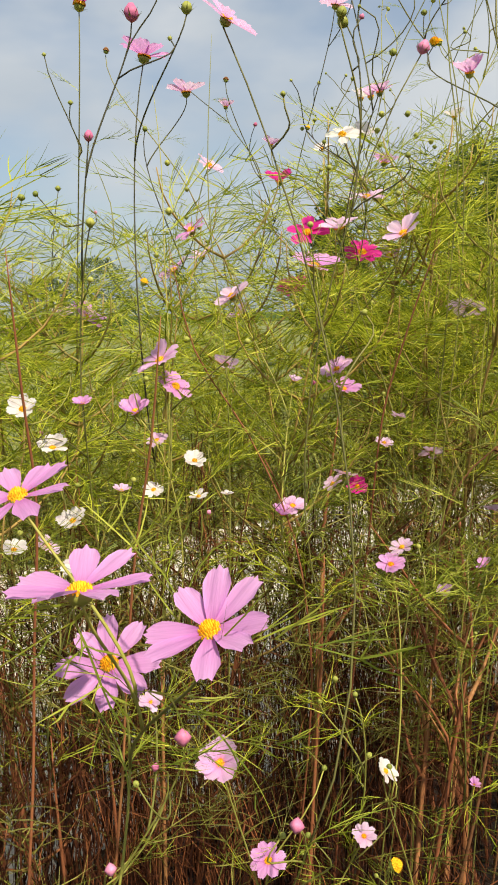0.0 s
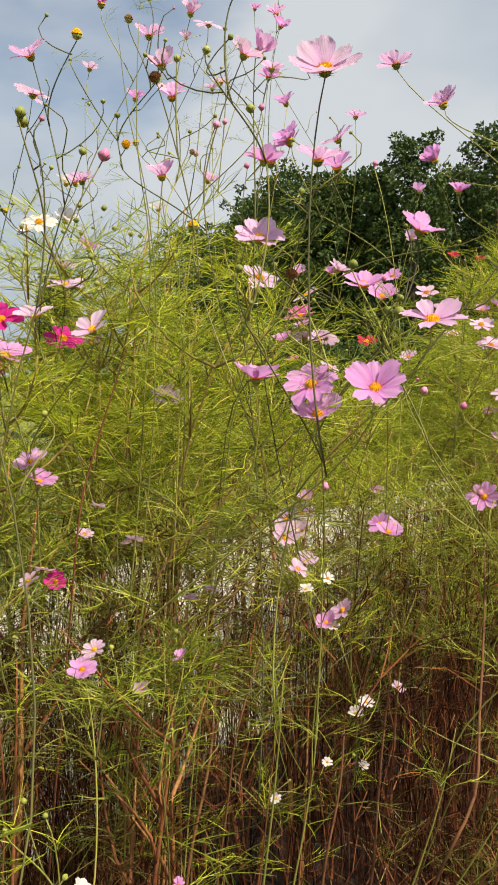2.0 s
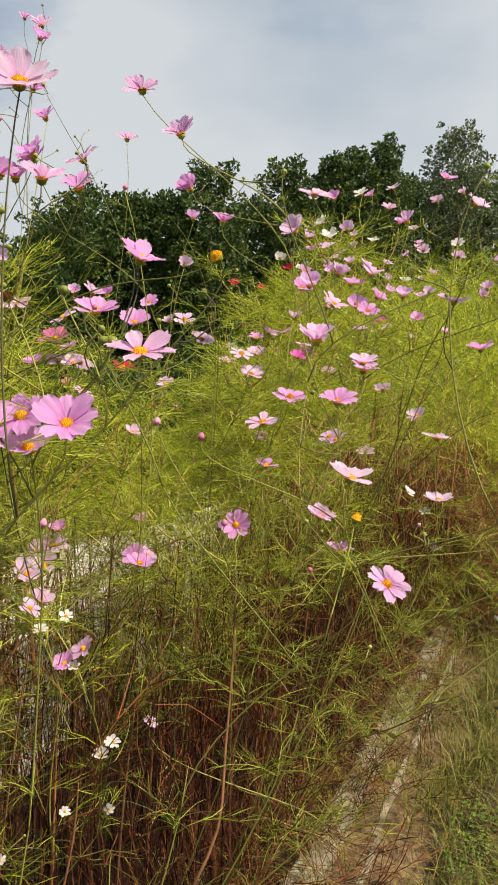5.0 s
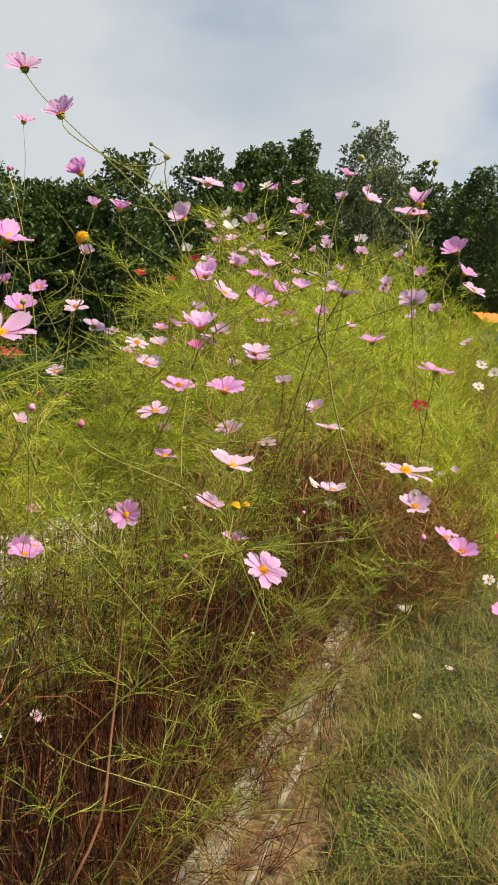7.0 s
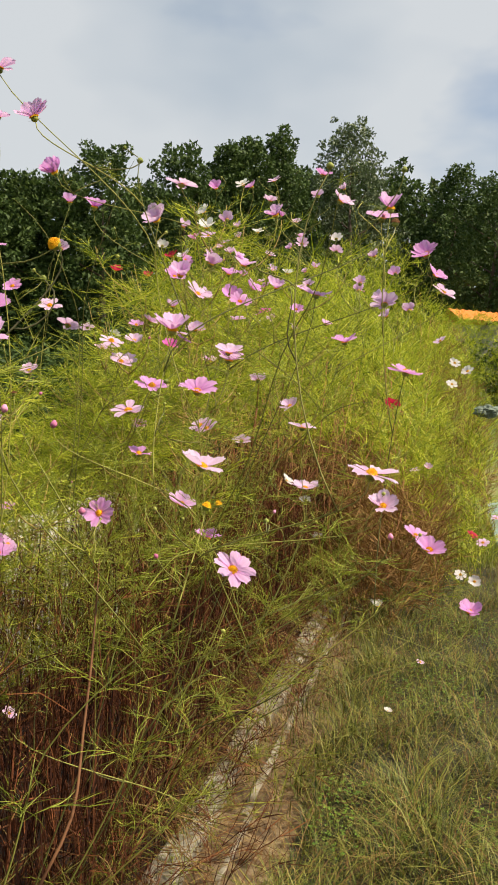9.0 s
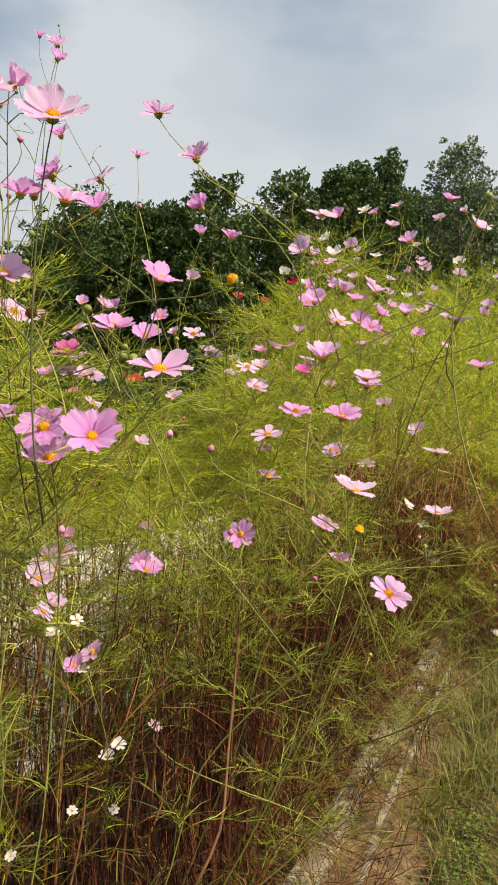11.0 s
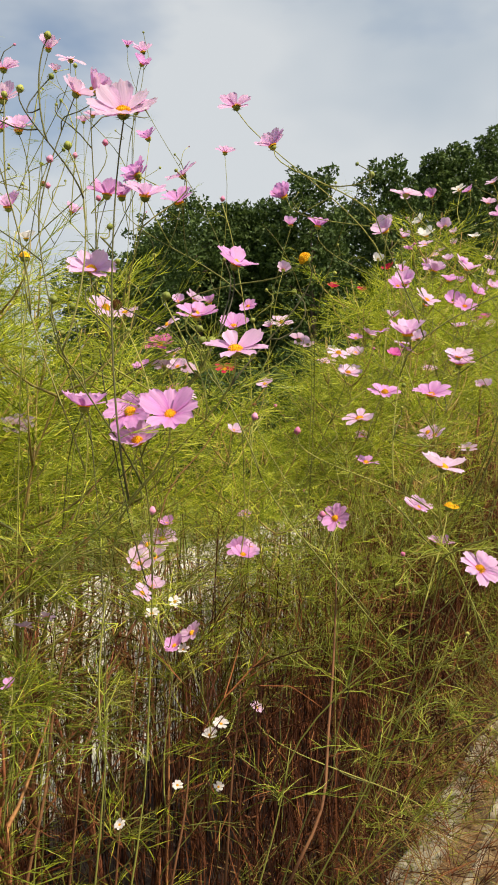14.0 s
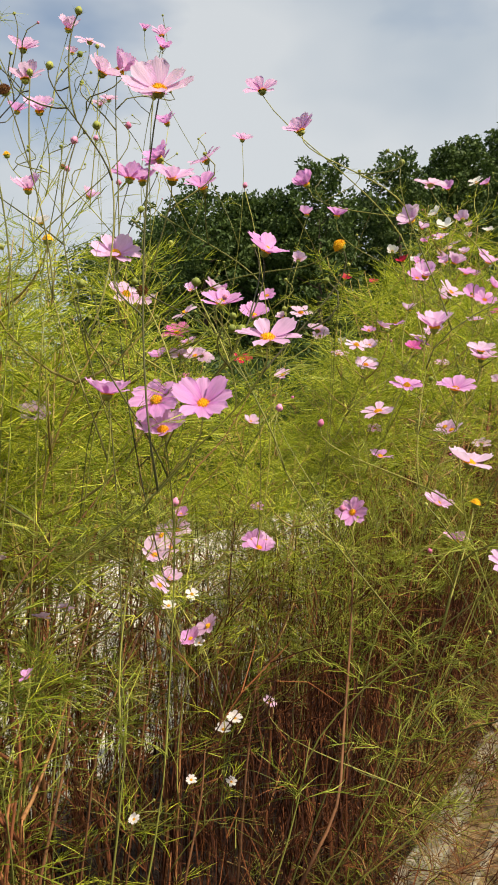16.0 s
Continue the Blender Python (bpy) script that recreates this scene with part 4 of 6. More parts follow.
def leafy_plant(seed):
    """A plant without open blooms: russet stem, paired branches, dense feathery leaves, dry lower ones."""
    rng = np.random.default_rng(seed)
    plant = tagged(new("cosmos_plant"), "leafy cosmos plant with a russet stem and dry lower leaves", "cosmos", "cosmos plants in the bed")
    h = 1.5
    main = hermite(Vector((0, 0, -0.05)), Vector((rng.normal() * 0.3, rng.normal() * 0.3, h)), Vector((rng.normal() * 0.12, rng.normal() * 0.12, h)), Vector((rng.normal() * 0.5, rng.normal() * 0.5, h * 0.9)), 12)
    s = Soup()
    tube(s, main[:8], [0.0075 - 0.0055 * i / 12 for i in range(8)], 6)
    part("stem", s.mesh("stem", STEM), plant)
    s = Soup()
    tube(s, main[7:], [0.0040, 0.0034, 0.0027, 0.0020, 0.0014, 0.0007], 5)
    part("upper_stem", s.mesh("upper_stem", BRANCH), plant)
    leaves, lower, dry, branches, low_wood = Soup(), Soup(), Soup(), Soup(), Soup()
    for i in range(3, 12):
        p = main[i]
        a0 = i * 1.57 + rng.uniform(-0.3, 0.3)
        for sg in (0, math.pi):
            a = a0 + sg
            l = (0.42 - 0.02 * i) * rng.uniform(0.6, 1.2)
            e = p + Vector((math.cos(a) * l * 0.7, math.sin(a) * l * 0.7, l * 0.8))
            br = hermite(p, Vector((math.cos(a) * l, math.sin(a) * l, l * 0.3)), e, Vector((0, 0, l)), 5)
            tube(branches if p.z > 0.7 else low_wood, br, [0.0030, 0.0026, 0.0022, 0.0018, 0.0014, 0.001], 4)
            if p.z > 0.95:
                fronds_along(leaves, rng, br, 7, 1.0, 0.1)
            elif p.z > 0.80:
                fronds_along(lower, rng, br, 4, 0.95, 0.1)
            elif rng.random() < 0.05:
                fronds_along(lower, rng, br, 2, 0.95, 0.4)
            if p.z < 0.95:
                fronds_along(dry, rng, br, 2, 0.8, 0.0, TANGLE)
    part("branching", branches.mesh("branching", BRANCH), plant)
    part("woody_base", low_wood.mesh("woody_base", STEM), plant)
    part("foliage", leaves.mesh("foliage", FROND, smooth=False), plant)
    # Same leaves lower down, in the shaded copy of the green.
    part("lower_foliage", lower.mesh("lower_foliage", DIM_FROND, smooth=False), plant)
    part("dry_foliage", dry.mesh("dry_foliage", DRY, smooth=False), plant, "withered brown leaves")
    for k in range(2):
        add_bud(plant, rng, main[12] + Vector((rng.normal() * 0.05, rng.normal() * 0.05, rng.uniform(0, 0.06))), (0, 0, 1), rng.uniform(0.004, 0.007))
    return plant


LEAFY = [leafy_plant(300 + i) for i in range(9)]
rf = np.random.default_rng(77)
spots = []
u = -1.5
while u < 4.8:
    for v in (0.92, 1.16, 1.40, 1.63):
        if v < 1.0 and rf.random() < (0.8 if u < 2.1 else 0.25):
            continue
        spots.append((u + rf.uniform(-0.10, 0.10), v + rf.uniform(-0.09, 0.09)))
    u += 0.205
spots += [(rf.uniform(1.3, 1.8), rf.uniform(1.05, 1.62)) for k in range(8)]
spots += [(rf.uniform(-1.3, 0.7), rf.uniform(1.15, 1.68)) for k in range(24)]
for k, (u, v) in enumerate(spots):
    hgt = canopy(u, v) * rf.uniform(0.86, 1.06) * (0.70 + 0.22 * min(1.0, max(0.0, u - 2.0)) if v < 1.0 else 1.0) / 1.55
    m = Matrix.Translation(on_plan(u, v, bank(u, v))) @ pose(0, 0, 0, rf.normal() * 4, rf.normal() * 4, rf.uniform(0, 360)) @ Matrix.Scale(hgt, 4)
    if k < len(LEAFY):
        LEAFY[k].matrix_basis = m
    else:
        c = copy_thing(LEAFY[k % len(LEAFY)], m)
        c.matrix_basis = m


def thicket(u, v):
    """Old growth stands in clumps, with gaps between them through which the lane shows."""
    return noise.noise(Vector((u * 2.6, v * 2.6, 7.0))) > -0.06


def hollow(u, v):
    return 1.45 < u < 3.4 and v > 0.92


def dead_stalks(count, seed):
    """Thin withered stems, nearly upright, bare or forked, in the lower half of the bed."""
    rng = np.random.default_rng(seed)
    s = Soup()
    vs, fs = [], []
    while count:
        u, v = -1.5 + 9.5 * rng.random() ** 1.6, 0.60 + 1.1 * rng.random()
        if -0.5 < u < 1.35 and v < 1.04:
            v += 0.42
        count -= 1
        if rng.random() < (0.62 if hollow(u, v) else 0.0 if thicket(u, v) else 0.7):
            continue
        z0 = -0.02 if rng.random() < 0.6 else rng.uniform(0.1, 0.6)
        h = rng.uniform(0.5, 1.15) if z0 < 0 else rng.uniform(0.12, 0.45)
        p = np.array(on_plan(u, v, z0))
        lean = rng.normal(size=3) * np.array([0.10, 0.10, 0]) * h
        a = rng.uniform(0, 6.28)
        w = np.array([math.cos(a), math.sin(a), 0]) * rng.uniform(0.0008, 0.0026)
        b = len(vs)
        for k in range(5):
            t = k / 4
            q = p + np.array([0, 0, h * t]) + lean * t * t + (rng.normal(size=3) * 0.014 if k else 0)
            vs += [q - w * (1 - 0.6 * t), q + w * (1 - 0.6 * t)]
        fs += [(b + 2 * k, b + 2 * k + 1, b + 2 * k + 3, b + 2 * k + 2) for k in range(4)]
    s.add(vs, fs)
    return tagged(new("dead_stalks", s.mesh("dead_stalks", DEAD)), "withered brown stems and threads under the flowers, darkened for shade", "dead stalks", kind="stuff")


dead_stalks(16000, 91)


def far_cosmos(name, count, place, material, kit, seed, label):
    """The farther reach of the bed, too fine to tell plant from plant."""
    rng = np.random.default_rng(seed)
    s = Soup()
    for i in range(count):
        u, v, z = place(rng)
        a = rng.uniform(0, 6.28)
        put_frond(s, rng, on_plan(u, v, bank(u, v) + z), (math.cos(a), math.sin(a), rng.uniform(0.0, 1.4)), rng.uniform(0.9, 1.35 if kit is FINE else 1.7), kit)
    return tagged(new(name, s.mesh(name, material, smooth=False)), label, "cosmos", kind="stuff")


def far_stems(count, seed):
    rng = np.random.default_rng(seed)
    s = Soup()
    for i in range(count):
        u, v = rng.uniform(4.8, 10.5), rng.uniform(0.1, 1.9)
        g = bank(u, v)
        a, h = on_plan(u, v, g - 0.03), rng.uniform(0.7, 1.7)
        tube(s, [a, a + Vector((rng.normal() * 0.06, rng.normal() * 0.06, h * 0.5)), a + Vector((rng.normal() * 0.14, rng.normal() * 0.14, h))], [0.005, 0.0035, 0.0015], 4)
    return tagged(new("far_stems", s.mesh("far_stems", STEM)), "russet stems of the farther cosmos", "cosmos stems", kind="stuff")


def far_top(r):
    u, v = 4.8 + 6.0 * r.random(), -0.1 + 2.0 * r.random()
    return u, v, canopy(u, v) * (0.45 + 0.55 * r.random()) * (0.55 + 0.45 * min(1.0, (v + 0.1) / 0.6))


def far_low(r):
    u, v = 4.6 + 5.4 * r.random(), 0.0 + 1.0 * r.random()
    return u, v, 1.0 * r.random() * (0.4 + 0.6 * min(1.0, v / 0.6))


def bank_top(r):
    u, v = 12.9 + 1.3 * r.random(), -2.0 + 2.4 * r.random()
    return u, v, (2.62 - bank(u, v)) * r.random() ** 0.6


def far_weeds(r):
    u = 5.6 + 6.0 * r.random()
    return u, -0.5 + 1.0 * r.random(), float(np.interp(u, [5.6, 6.2, 9, 12], [0.5, 1.15, 1.0, 0.5])) * r.random() ** 0.8 + 0.02


far_cosmos("far_foliage", 4800, far_top, FROND, COARSE, 61, "yellow-green feathery mass of the farther cosmos")
far_cosmos("far_dry_foliage", 2000, far_low, RUSSET, COARSE, 62, "withered russet growth along the bed's edge")
far_cosmos("far_weeds", 2000, far_weeds, FROND, COARSE, 63, "feathery green weeds on the verge")
far_cosmos("edge_growth", 190, lambda r: (2.3 + 3.2 * r.random(), 0.30 + 0.42 * r.random(), 0.06 + 0.55 * r.random() ** 1.3), DIM_FROND, FINE, 66, "green feathery shoots hanging over the kerb")
far_cosmos("kerb_tufts", 70, lambda r: (1.1 + 1.5 * r.random(), 0.44 + 0.2 * r.random(), 0.02 + 0.2 * r.random()), DIM_FROND, FINE, 77, "fine green tufts growing over the kerb")
far_cosmos("drooping_litter", 430, lambda r: (1.0 + 4.6 * r.random() ** 1.8, 0.32 + 0.3 * r.random(), 0.02 + 0.14 * r.random()), DRY, TANGLE, 71, "withered stems lying over the kerb and the dirt")
far_cosmos("edge_litter", 450, lambda r: (1.2 + 4.4 * r.random(), 0.56 + 0.2 * r.random(), 0.03 + 0.3 * r.random() ** 1.5), DRY, TANGLE, 67, "withered leaves drooping over the kerb")
far_cosmos("left_foliage", 1500, lambda r: (-6.0 + 4.6 * r.random(), 0.7 + 1.0 * r.random(), 0.5 + 0.95 * r.random()), FROND, COARSE, 68, "feathery cosmos farther back along the bed")
far_stems(420, 64)
far_cosmos("olive_sprays", 950, lambda r: (-0.7 + 2.7 * r.random() ** 0.8, 0.85 + 0.82 * r.random(), 0.42 + 0.62 * r.random() ** 0.8), OLIVE, FINE, 78, "dull olive feathery leaves among the stems")
far_cosmos("mid_sprays", 420, lambda r: (1.7 + 2.2 * r.random(), 0.62 + 0.40 * r.random(), 0.60 + 0.42 * r.random()), DIM_FROND, FINE, 75, "green feathery sprays above the withered stems")
far_cosmos("back_sprays", 620, lambda r: (-0.9 + 2.7 * r.random(), 1.15 + 0.52 * r.random(), 0.55 + 0.55 * r.random()), OLIVE, FINE, 76, "green feathery sprays at the back of the bed")
far_cosmos("russet_patch", 1000, lambda r: (6.9 + 3.2 * r.random(), -0.62 + 0.8 * r.random(), 0.05 + 1.0 * r.random()), RUSSET, COARSE, 74, "red-brown withered weeds beside the pavement")
far_cosmos("bank_weeds", 1300, bank_top, FROND, COARSE, 73, "tall yellow-green weeds on the bank")
far_cosmos("russet_weeds", 1100, lambda r: (4.9 + 1.9 * r.random(), -0.15 + 0.55 * r.random(), 0.05 + 0.62 * r.random()), RUSSET, COARSE, 69, "red-brown withered weeds at the edge of the verge")
far_cosmos("low_sprays", 130, lambda r: (-0.9 + 5.2 * r.random(), 0.61 + 0.45 * r.random(), 0.25 + 0.72 * r.random() ** 0.7), OLIVE, FINE, 70, "fine green sprays among the withered stems")
far_cosmos("dry_tangle", 1100, lambda r: (-0.9 + 2.2 * r.random(), 1.05 + 0.5 * r.random(), 0.08 + 0.78 * r.random()) if r.random() < 0.35 else (1.2 + 4.0 * r.random(), 0.62 + 0.62 * r.random(), 0.08 + 0.78 * r.random()), DRY, TANGLE, 65, "tangle of withered leaves under the flowers, darkened for shade")
 


def withered_bunches(count, seed):
    """Dead leaves that hang in narrow ropes down the old stems."""
    rng = np.random.default_rng(seed)
    s = Soup()
    for i in range(count):
        u, v = -0.9 + 6.2 * rng.random(), 0.62 + 0.5 * rng.random() ** 1.4
        if -0.5 < u < 1.2 and v < 0.98:
            v += 0.36
        if not thicket(u, v) and u < 3.0:
            continue
        z0, long = rng.uniform(0.10, 0.85), rng.uniform(0.14, 0.38)
        lean = rng.normal(size=2) * 0.12
        for k in range(52):
            t = rng.random()
            r = 0.020 * math.sin(math.pi * min(1, 0.15 + t)) + 0.004
            p = np.array(on_plan(u, v, z0 + long * t)) + np.array([lean[0] * t * long, lean[1] * t * long, 0]) + rng.normal(size=3) * r * 0.7
            thread(s, p, np.array([rng.normal() * 0.26, rng.normal() * 0.26, rng.choice([-1.0, -1.0, 0.8])]), rng.uniform(0.04, 0.11), 0.0015, rng, 0.35)
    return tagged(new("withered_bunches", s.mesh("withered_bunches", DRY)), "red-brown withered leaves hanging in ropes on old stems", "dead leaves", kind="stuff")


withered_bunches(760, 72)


def single_stalk(points, radius, material, leaf_count):
    """One leaning stalk, rooted in the bed, with a few leaves along it."""
    rng = np.random.default_rng(int(abs(points[0][0] * 1000 + points[-1][1] * 7000)))
    pts = [Vector(p) for p in points]
    u = pts[0].x * AX + pts[0].y * AY
    v = -pts[0].x * AY + pts[0].y * AX
    if pts[0].z > 0.05:
        foot = on_plan(u + rng.uniform(-0.12, 0.02), min(max(v + 0.1, 0.70), 1.6), -0.02)
        lift = pts[0].z
        pts = hermite(foot, Vector((0, 0, lift * 0.8)), pts[0], (pts[1] - pts[0]).normalized() * lift * 0.25 + Vector((0, 0, lift * 0.35)), 5)[:-1] + pts
    fine = []
    for i in range(len(pts) - 1):
        a, b = pts[i], pts[i + 1]
        da = (b - pts[max(i - 1, 0)]) * 0.5
        db = (pts[min(i + 2, len(pts) - 1)] - a) * 0.5
        fine += hermite(a, da, b, db, 3)[: -1]
    fine.append(pts[-1])
    base = fine[0].copy()
    fine = [p - base for p in fine]
    plant = tagged(new("cosmos_plant"), ("leaning russet cosmos stalk with few leaves" if material != STALK else "slender green cosmos stalk with feathery leaves"), "cosmos", "cosmos plants in the bed")
    plant.location = base
    s = Soup()
    n = len(fine)
    woody = radius > 0.0035 and material == STEM
    if woody:
        radius *= 1.6
    tube(s, fine, [radius * (1 - 0.5 * i / n) * (1.0 if i < n - 3 else (0.9, 0.65, 0.3)[i - n + 3]) for i in range(n)], 6)
    part("stem", s.mesh("stem", material), plant)
    leaves = Soup()
    if woody:
        # a broken-off woody stem throws side shoots near its top
        for k in range(4):
            a = fine[n - 1 - k]
            d = Vector((rng.normal() * 0.5, rng.normal() * 0.5, 1.0)).normalized() * rng.uniform(0.18, 0.34)
            sh = hermite(a, d * 0.8 + Vector(rng.normal(size=3) * 0.08), a + d, d * 0.6, 5)
            s = Soup()
            tube(s, sh, [radius * 0.5 * (1 - 0.15 * j) for j in range(6)], 5)
            part("side_shoot", s.mesh("side_shoot", material), plant)
            fronds_along(leaves, rng, sh, 3, 0.9, 0.4)
        dead = Soup()
        for k in range(260):
            t = rng.random() ** 0.6
            c = fine[int(t * (n - 1))]
            off = rng.normal(size=3) * (0.010 + 0.016 * t * t)
            thread(dead, np.array(c) + off, np.array([off[0] * 22, off[1] * 22, rng.choice([-1.0, -1.0, 0.5])]), rng.uniform(0.03, 0.10), 0.0019, rng, 0.4)
        part("dead_leaves", dead.mesh("dead_leaves", DRY, smooth=False), plant, "withered brown leaves clinging to the stem")
        leaf_count = max(1, leaf_count)
    if leaf_count:
        fronds_along(leaves, rng, fine, leaf_count, 0.8, 0.5)
        part("foliage", leaves.mesh("foliage", DIM_FROND, smooth=False), plant)
    return plant

# the crowded far crest of the bed: many small pale blooms above the leaves
rc = np.random.default_rng(404)
for k in range(17):
    u, v = 2.75 + 0.145 * k + rc.uniform(-0.05, 0.05), rc.uniform(0.74, 1.15)
    top = canopy(u, v)
    heads = []
    for j in range(rc.integers(2, 5)):
        p = on_plan(u + rc.uniform(-0.15, 0.35), v - 0.12 + rc.uniform(-0.18, 0.18), top + rc.uniform(-0.42, 0.22))
        a, tip = rc.uniform(0, 6.28), rc.uniform(0.05, 0.75)
        heads.append((p.x, p.y, p.z, rc.uniform(0.062, 0.084), "llppkkw"[rc.integers(7)], math.cos(a) * tip - 0.2, math.sin(a) * tip - 0.25, 0.9))
    flowering_plant(u, v, heads)

# blooms: x, y, z, width, colour, facing
flowering_plant(0.12, 0.69, [(-0.070, 0.423, 1.209, 0.084, 'K', -0.10, -0.05, 0.99), (-0.119, 0.507, 1.245, 0.078, 'K', -0.20, -0.30, 0.93), (0.001, 0.413, 1.186, 0.077, 'K', -0.25, -0.38, 0.89), (-0.069, 0.520, 1.122, 0.075, 'K', -0.10, -0.62, 0.78)])
flowering_plant(0.33, 0.78, [(-0.108, 0.731, 0.807, 0.013, 'b', 0.23, -0.80, 0.56), (-0.064, 0.792, 0.954, 0.028, 'p', 0.09, -0.61, 0.79), (-0.030, 0.747, 0.937, 0.018, 'b', 0.07, -0.78, 0.62)])
flowering_plant(0.35, 1.06, [(-0.244, 0.994, 1.069, 0.037, 'w', 0.12, -0.44, 0.89), (-0.226, 1.021, 1.247, 0.044, 'w', -0.04, -0.61, 0.79), (-0.205, 1.013, 1.067, 0.037, 'p', 0.60, -0.22, 0.77), (-0.157, 0.959, 1.050, 0.051, 'w', -0.16, -0.32, 0.93), (-0.196, 1.041, 1.192, 0.046, 'w', 0.03, -0.40, 0.91), (-0.174, 1.035, 1.093, 0.046, 'w', -0.15, -0.41, 0.90)])
flowering_plant(0.45, 1.11, [(-0.153, 1.041, 1.250, 0.029, 'k', -0.15, -0.33, 0.93), (-0.130, 1.042, 1.479, 0.014, 'g', 0.20, -0.15, 0.97), (-0.128, 1.059, 1.587, 0.014, 'b', 0.09, -0.04, 1.00), (-0.114, 1.091, 1.120, 0.030, 'p', 0.14, -0.24, 0.96), (-0.068, 1.080, 1.739, 0.022, 'b', 0.04, -0.06, 1.00)])
flowering_plant(0.45, 0.75, [(0.082, 0.725, 0.846, 0.016, 'b', -0.31, -0.75, 0.59), (0.043, 0.895, 1.667, 0.069, 'l', 0.51, -0.31, 0.80)])
flowering_plant(0.47, 0.88, [(0.008, 0.826, 0.859, 0.058, 'l', -0.21, -0.61, 0.76), (0.062, 0.863, 0.705, 0.045, 'k', -0.08, -0.56, 0.83)])
flowering_plant(0.52, 1.02, [(-0.088, 1.082, 1.232, 0.054, 'k', -0.21, -0.48, 0.85), (-0.052, 1.103, 1.299, 0.069, 'l', -0.48, -0.28, 0.83), (-0.034, 1.120, 1.261, 0.058, 'k', 0.59, -0.38, 0.71)])
flowering_plant(0.56, 1.40, [(-0.154, 1.253, 1.812, 0.082, 'k', 0.12, -0.08, 0.99), (-0.207, 1.501, 1.361, 0.076, 'k', 0.50, -0.33, 0.80)])
flowering_plant(0.56, 1.12, [(-0.071, 1.119, 1.114, 0.032, 'w', 0.03, -0.61, 0.79), (-0.063, 1.118, 1.186, 0.035, 'p', -0.19, -0.34, 0.92), (0.002, 1.076, 1.744, 0.017, 'g', 0.05, 0.06, 1.00), (-0.011, 1.139, 1.150, 0.038, 'w', 0.14, -0.58, 0.80), (-0.007, 1.135, 1.097, 0.033, 'w', -0.05, -0.29, 0.95), (-0.063, 1.244, 1.737, 0.087, 'k', 0.19, 0.01, 0.98)])
flowering_plant(0.63, 1.65, [(-0.399, 1.744, 1.330, 0.080, 'k', 0.01, -0.07, 1.00), (-0.276, 1.718, 1.629, 0.013, 'g', 0.03, -0.04, 1.00), (-0.299, 1.843, 1.369, 0.071, 'p', -0.11, -0.31, 0.94)])
flowering_plant(0.63, 0.82, [(0.135, 0.913, 0.881, 0.007, 'g', -0.11, -0.18, 0.98), (0.183, 0.930, 0.879, 0.008, 'g', -0.13, -0.10, 0.99), (0.199, 0.958, 0.659, 0.039, 'p', -0.06, -0.50, 0.86)])
flowering_plant(0.59, 0.69, [(0.211, 0.837, 0.707, 0.018, 'y', 0.76, -0.36, 0.54)])
flowering_plant(0.70, 1.11, [(0.036, 1.166, 1.092, 0.023, 'w', 0.09, 0.04, 1.00), (0.041, 1.173, 1.288, 0.042, 'p', 0.20, 0.49, 0.85), (0.118, 1.160, 1.058, 0.040, 'k', 0.16, -0.05, 0.99), (0.059, 1.296, 1.389, 0.070, 'p', -0.46, -0.27, 0.85), (0.141, 1.218, 1.057, 0.047, 'l', -0.02, -0.41, 0.91), (0.151, 1.251, 1.253, 0.027, 'p', 0.18, -0.19, 0.96)])
flowering_plant(0.73, 0.75, [(0.230, 0.965, 0.749, 0.037, 'w', 0.57, -0.33, 0.75), (0.239, 0.972, 1.034, 0.039, 'k', -0.10, -0.52, 0.85), (0.512, 0.729, 1.382, 0.076, 'k', -0.33, -0.60, 0.73), (0.259, 0.993, 1.050, 0.035, 'p', -0.46, -0.27, 0.85), (0.495, 0.809, 1.738, 0.085, 'p', -0.32, -0.58, 0.75)])
flowering_plant(0.74, 0.95, [(0.194, 1.045, 1.727, 0.016, 'g', 0.26, -0.23, 0.94), (0.199, 1.060, 1.721, 0.017, 'g', -0.77, -0.36, 0.53), (0.299, 1.049, 1.686, 0.017, 'b', 0.31, -0.12, 0.94)])
flowering_plant(0.78, 1.46, [(-0.101, 1.596, 1.429, 0.017, 'y', 0.40, -0.10, 0.91), (-0.086, 1.613, 1.720, 0.012, 'g', 0.16, -0.10, 0.98), (-0.003, 1.522, 1.517, 0.072, 'k', -0.52, -0.26, 0.82), (-0.004, 1.604, 1.783, 0.083, 'p', -0.07, -0.06, 1.00)])
flowering_plant(0.84, 1.61, [(-0.173, 1.827, 1.930, 0.017, 's', 0.21, -0.15, 0.97), (-0.040, 1.616, 1.451, 0.077, 'l', -0.54, -0.27, 0.80), (0.038, 1.750, 1.674, 0.069, 'p', 0.48, -0.42, 0.77)])
flowering_plant(0.87, 0.83, [(0.331, 1.034, 0.971, 0.026, 'l', -0.37, -0.30, 0.88), (0.387, 1.061, 0.657, 0.024, 'k', 0.15, -0.32, 0.93), (0.403, 1.075, 0.992, 0.029, 'k', -0.58, -0.03, 0.81)])
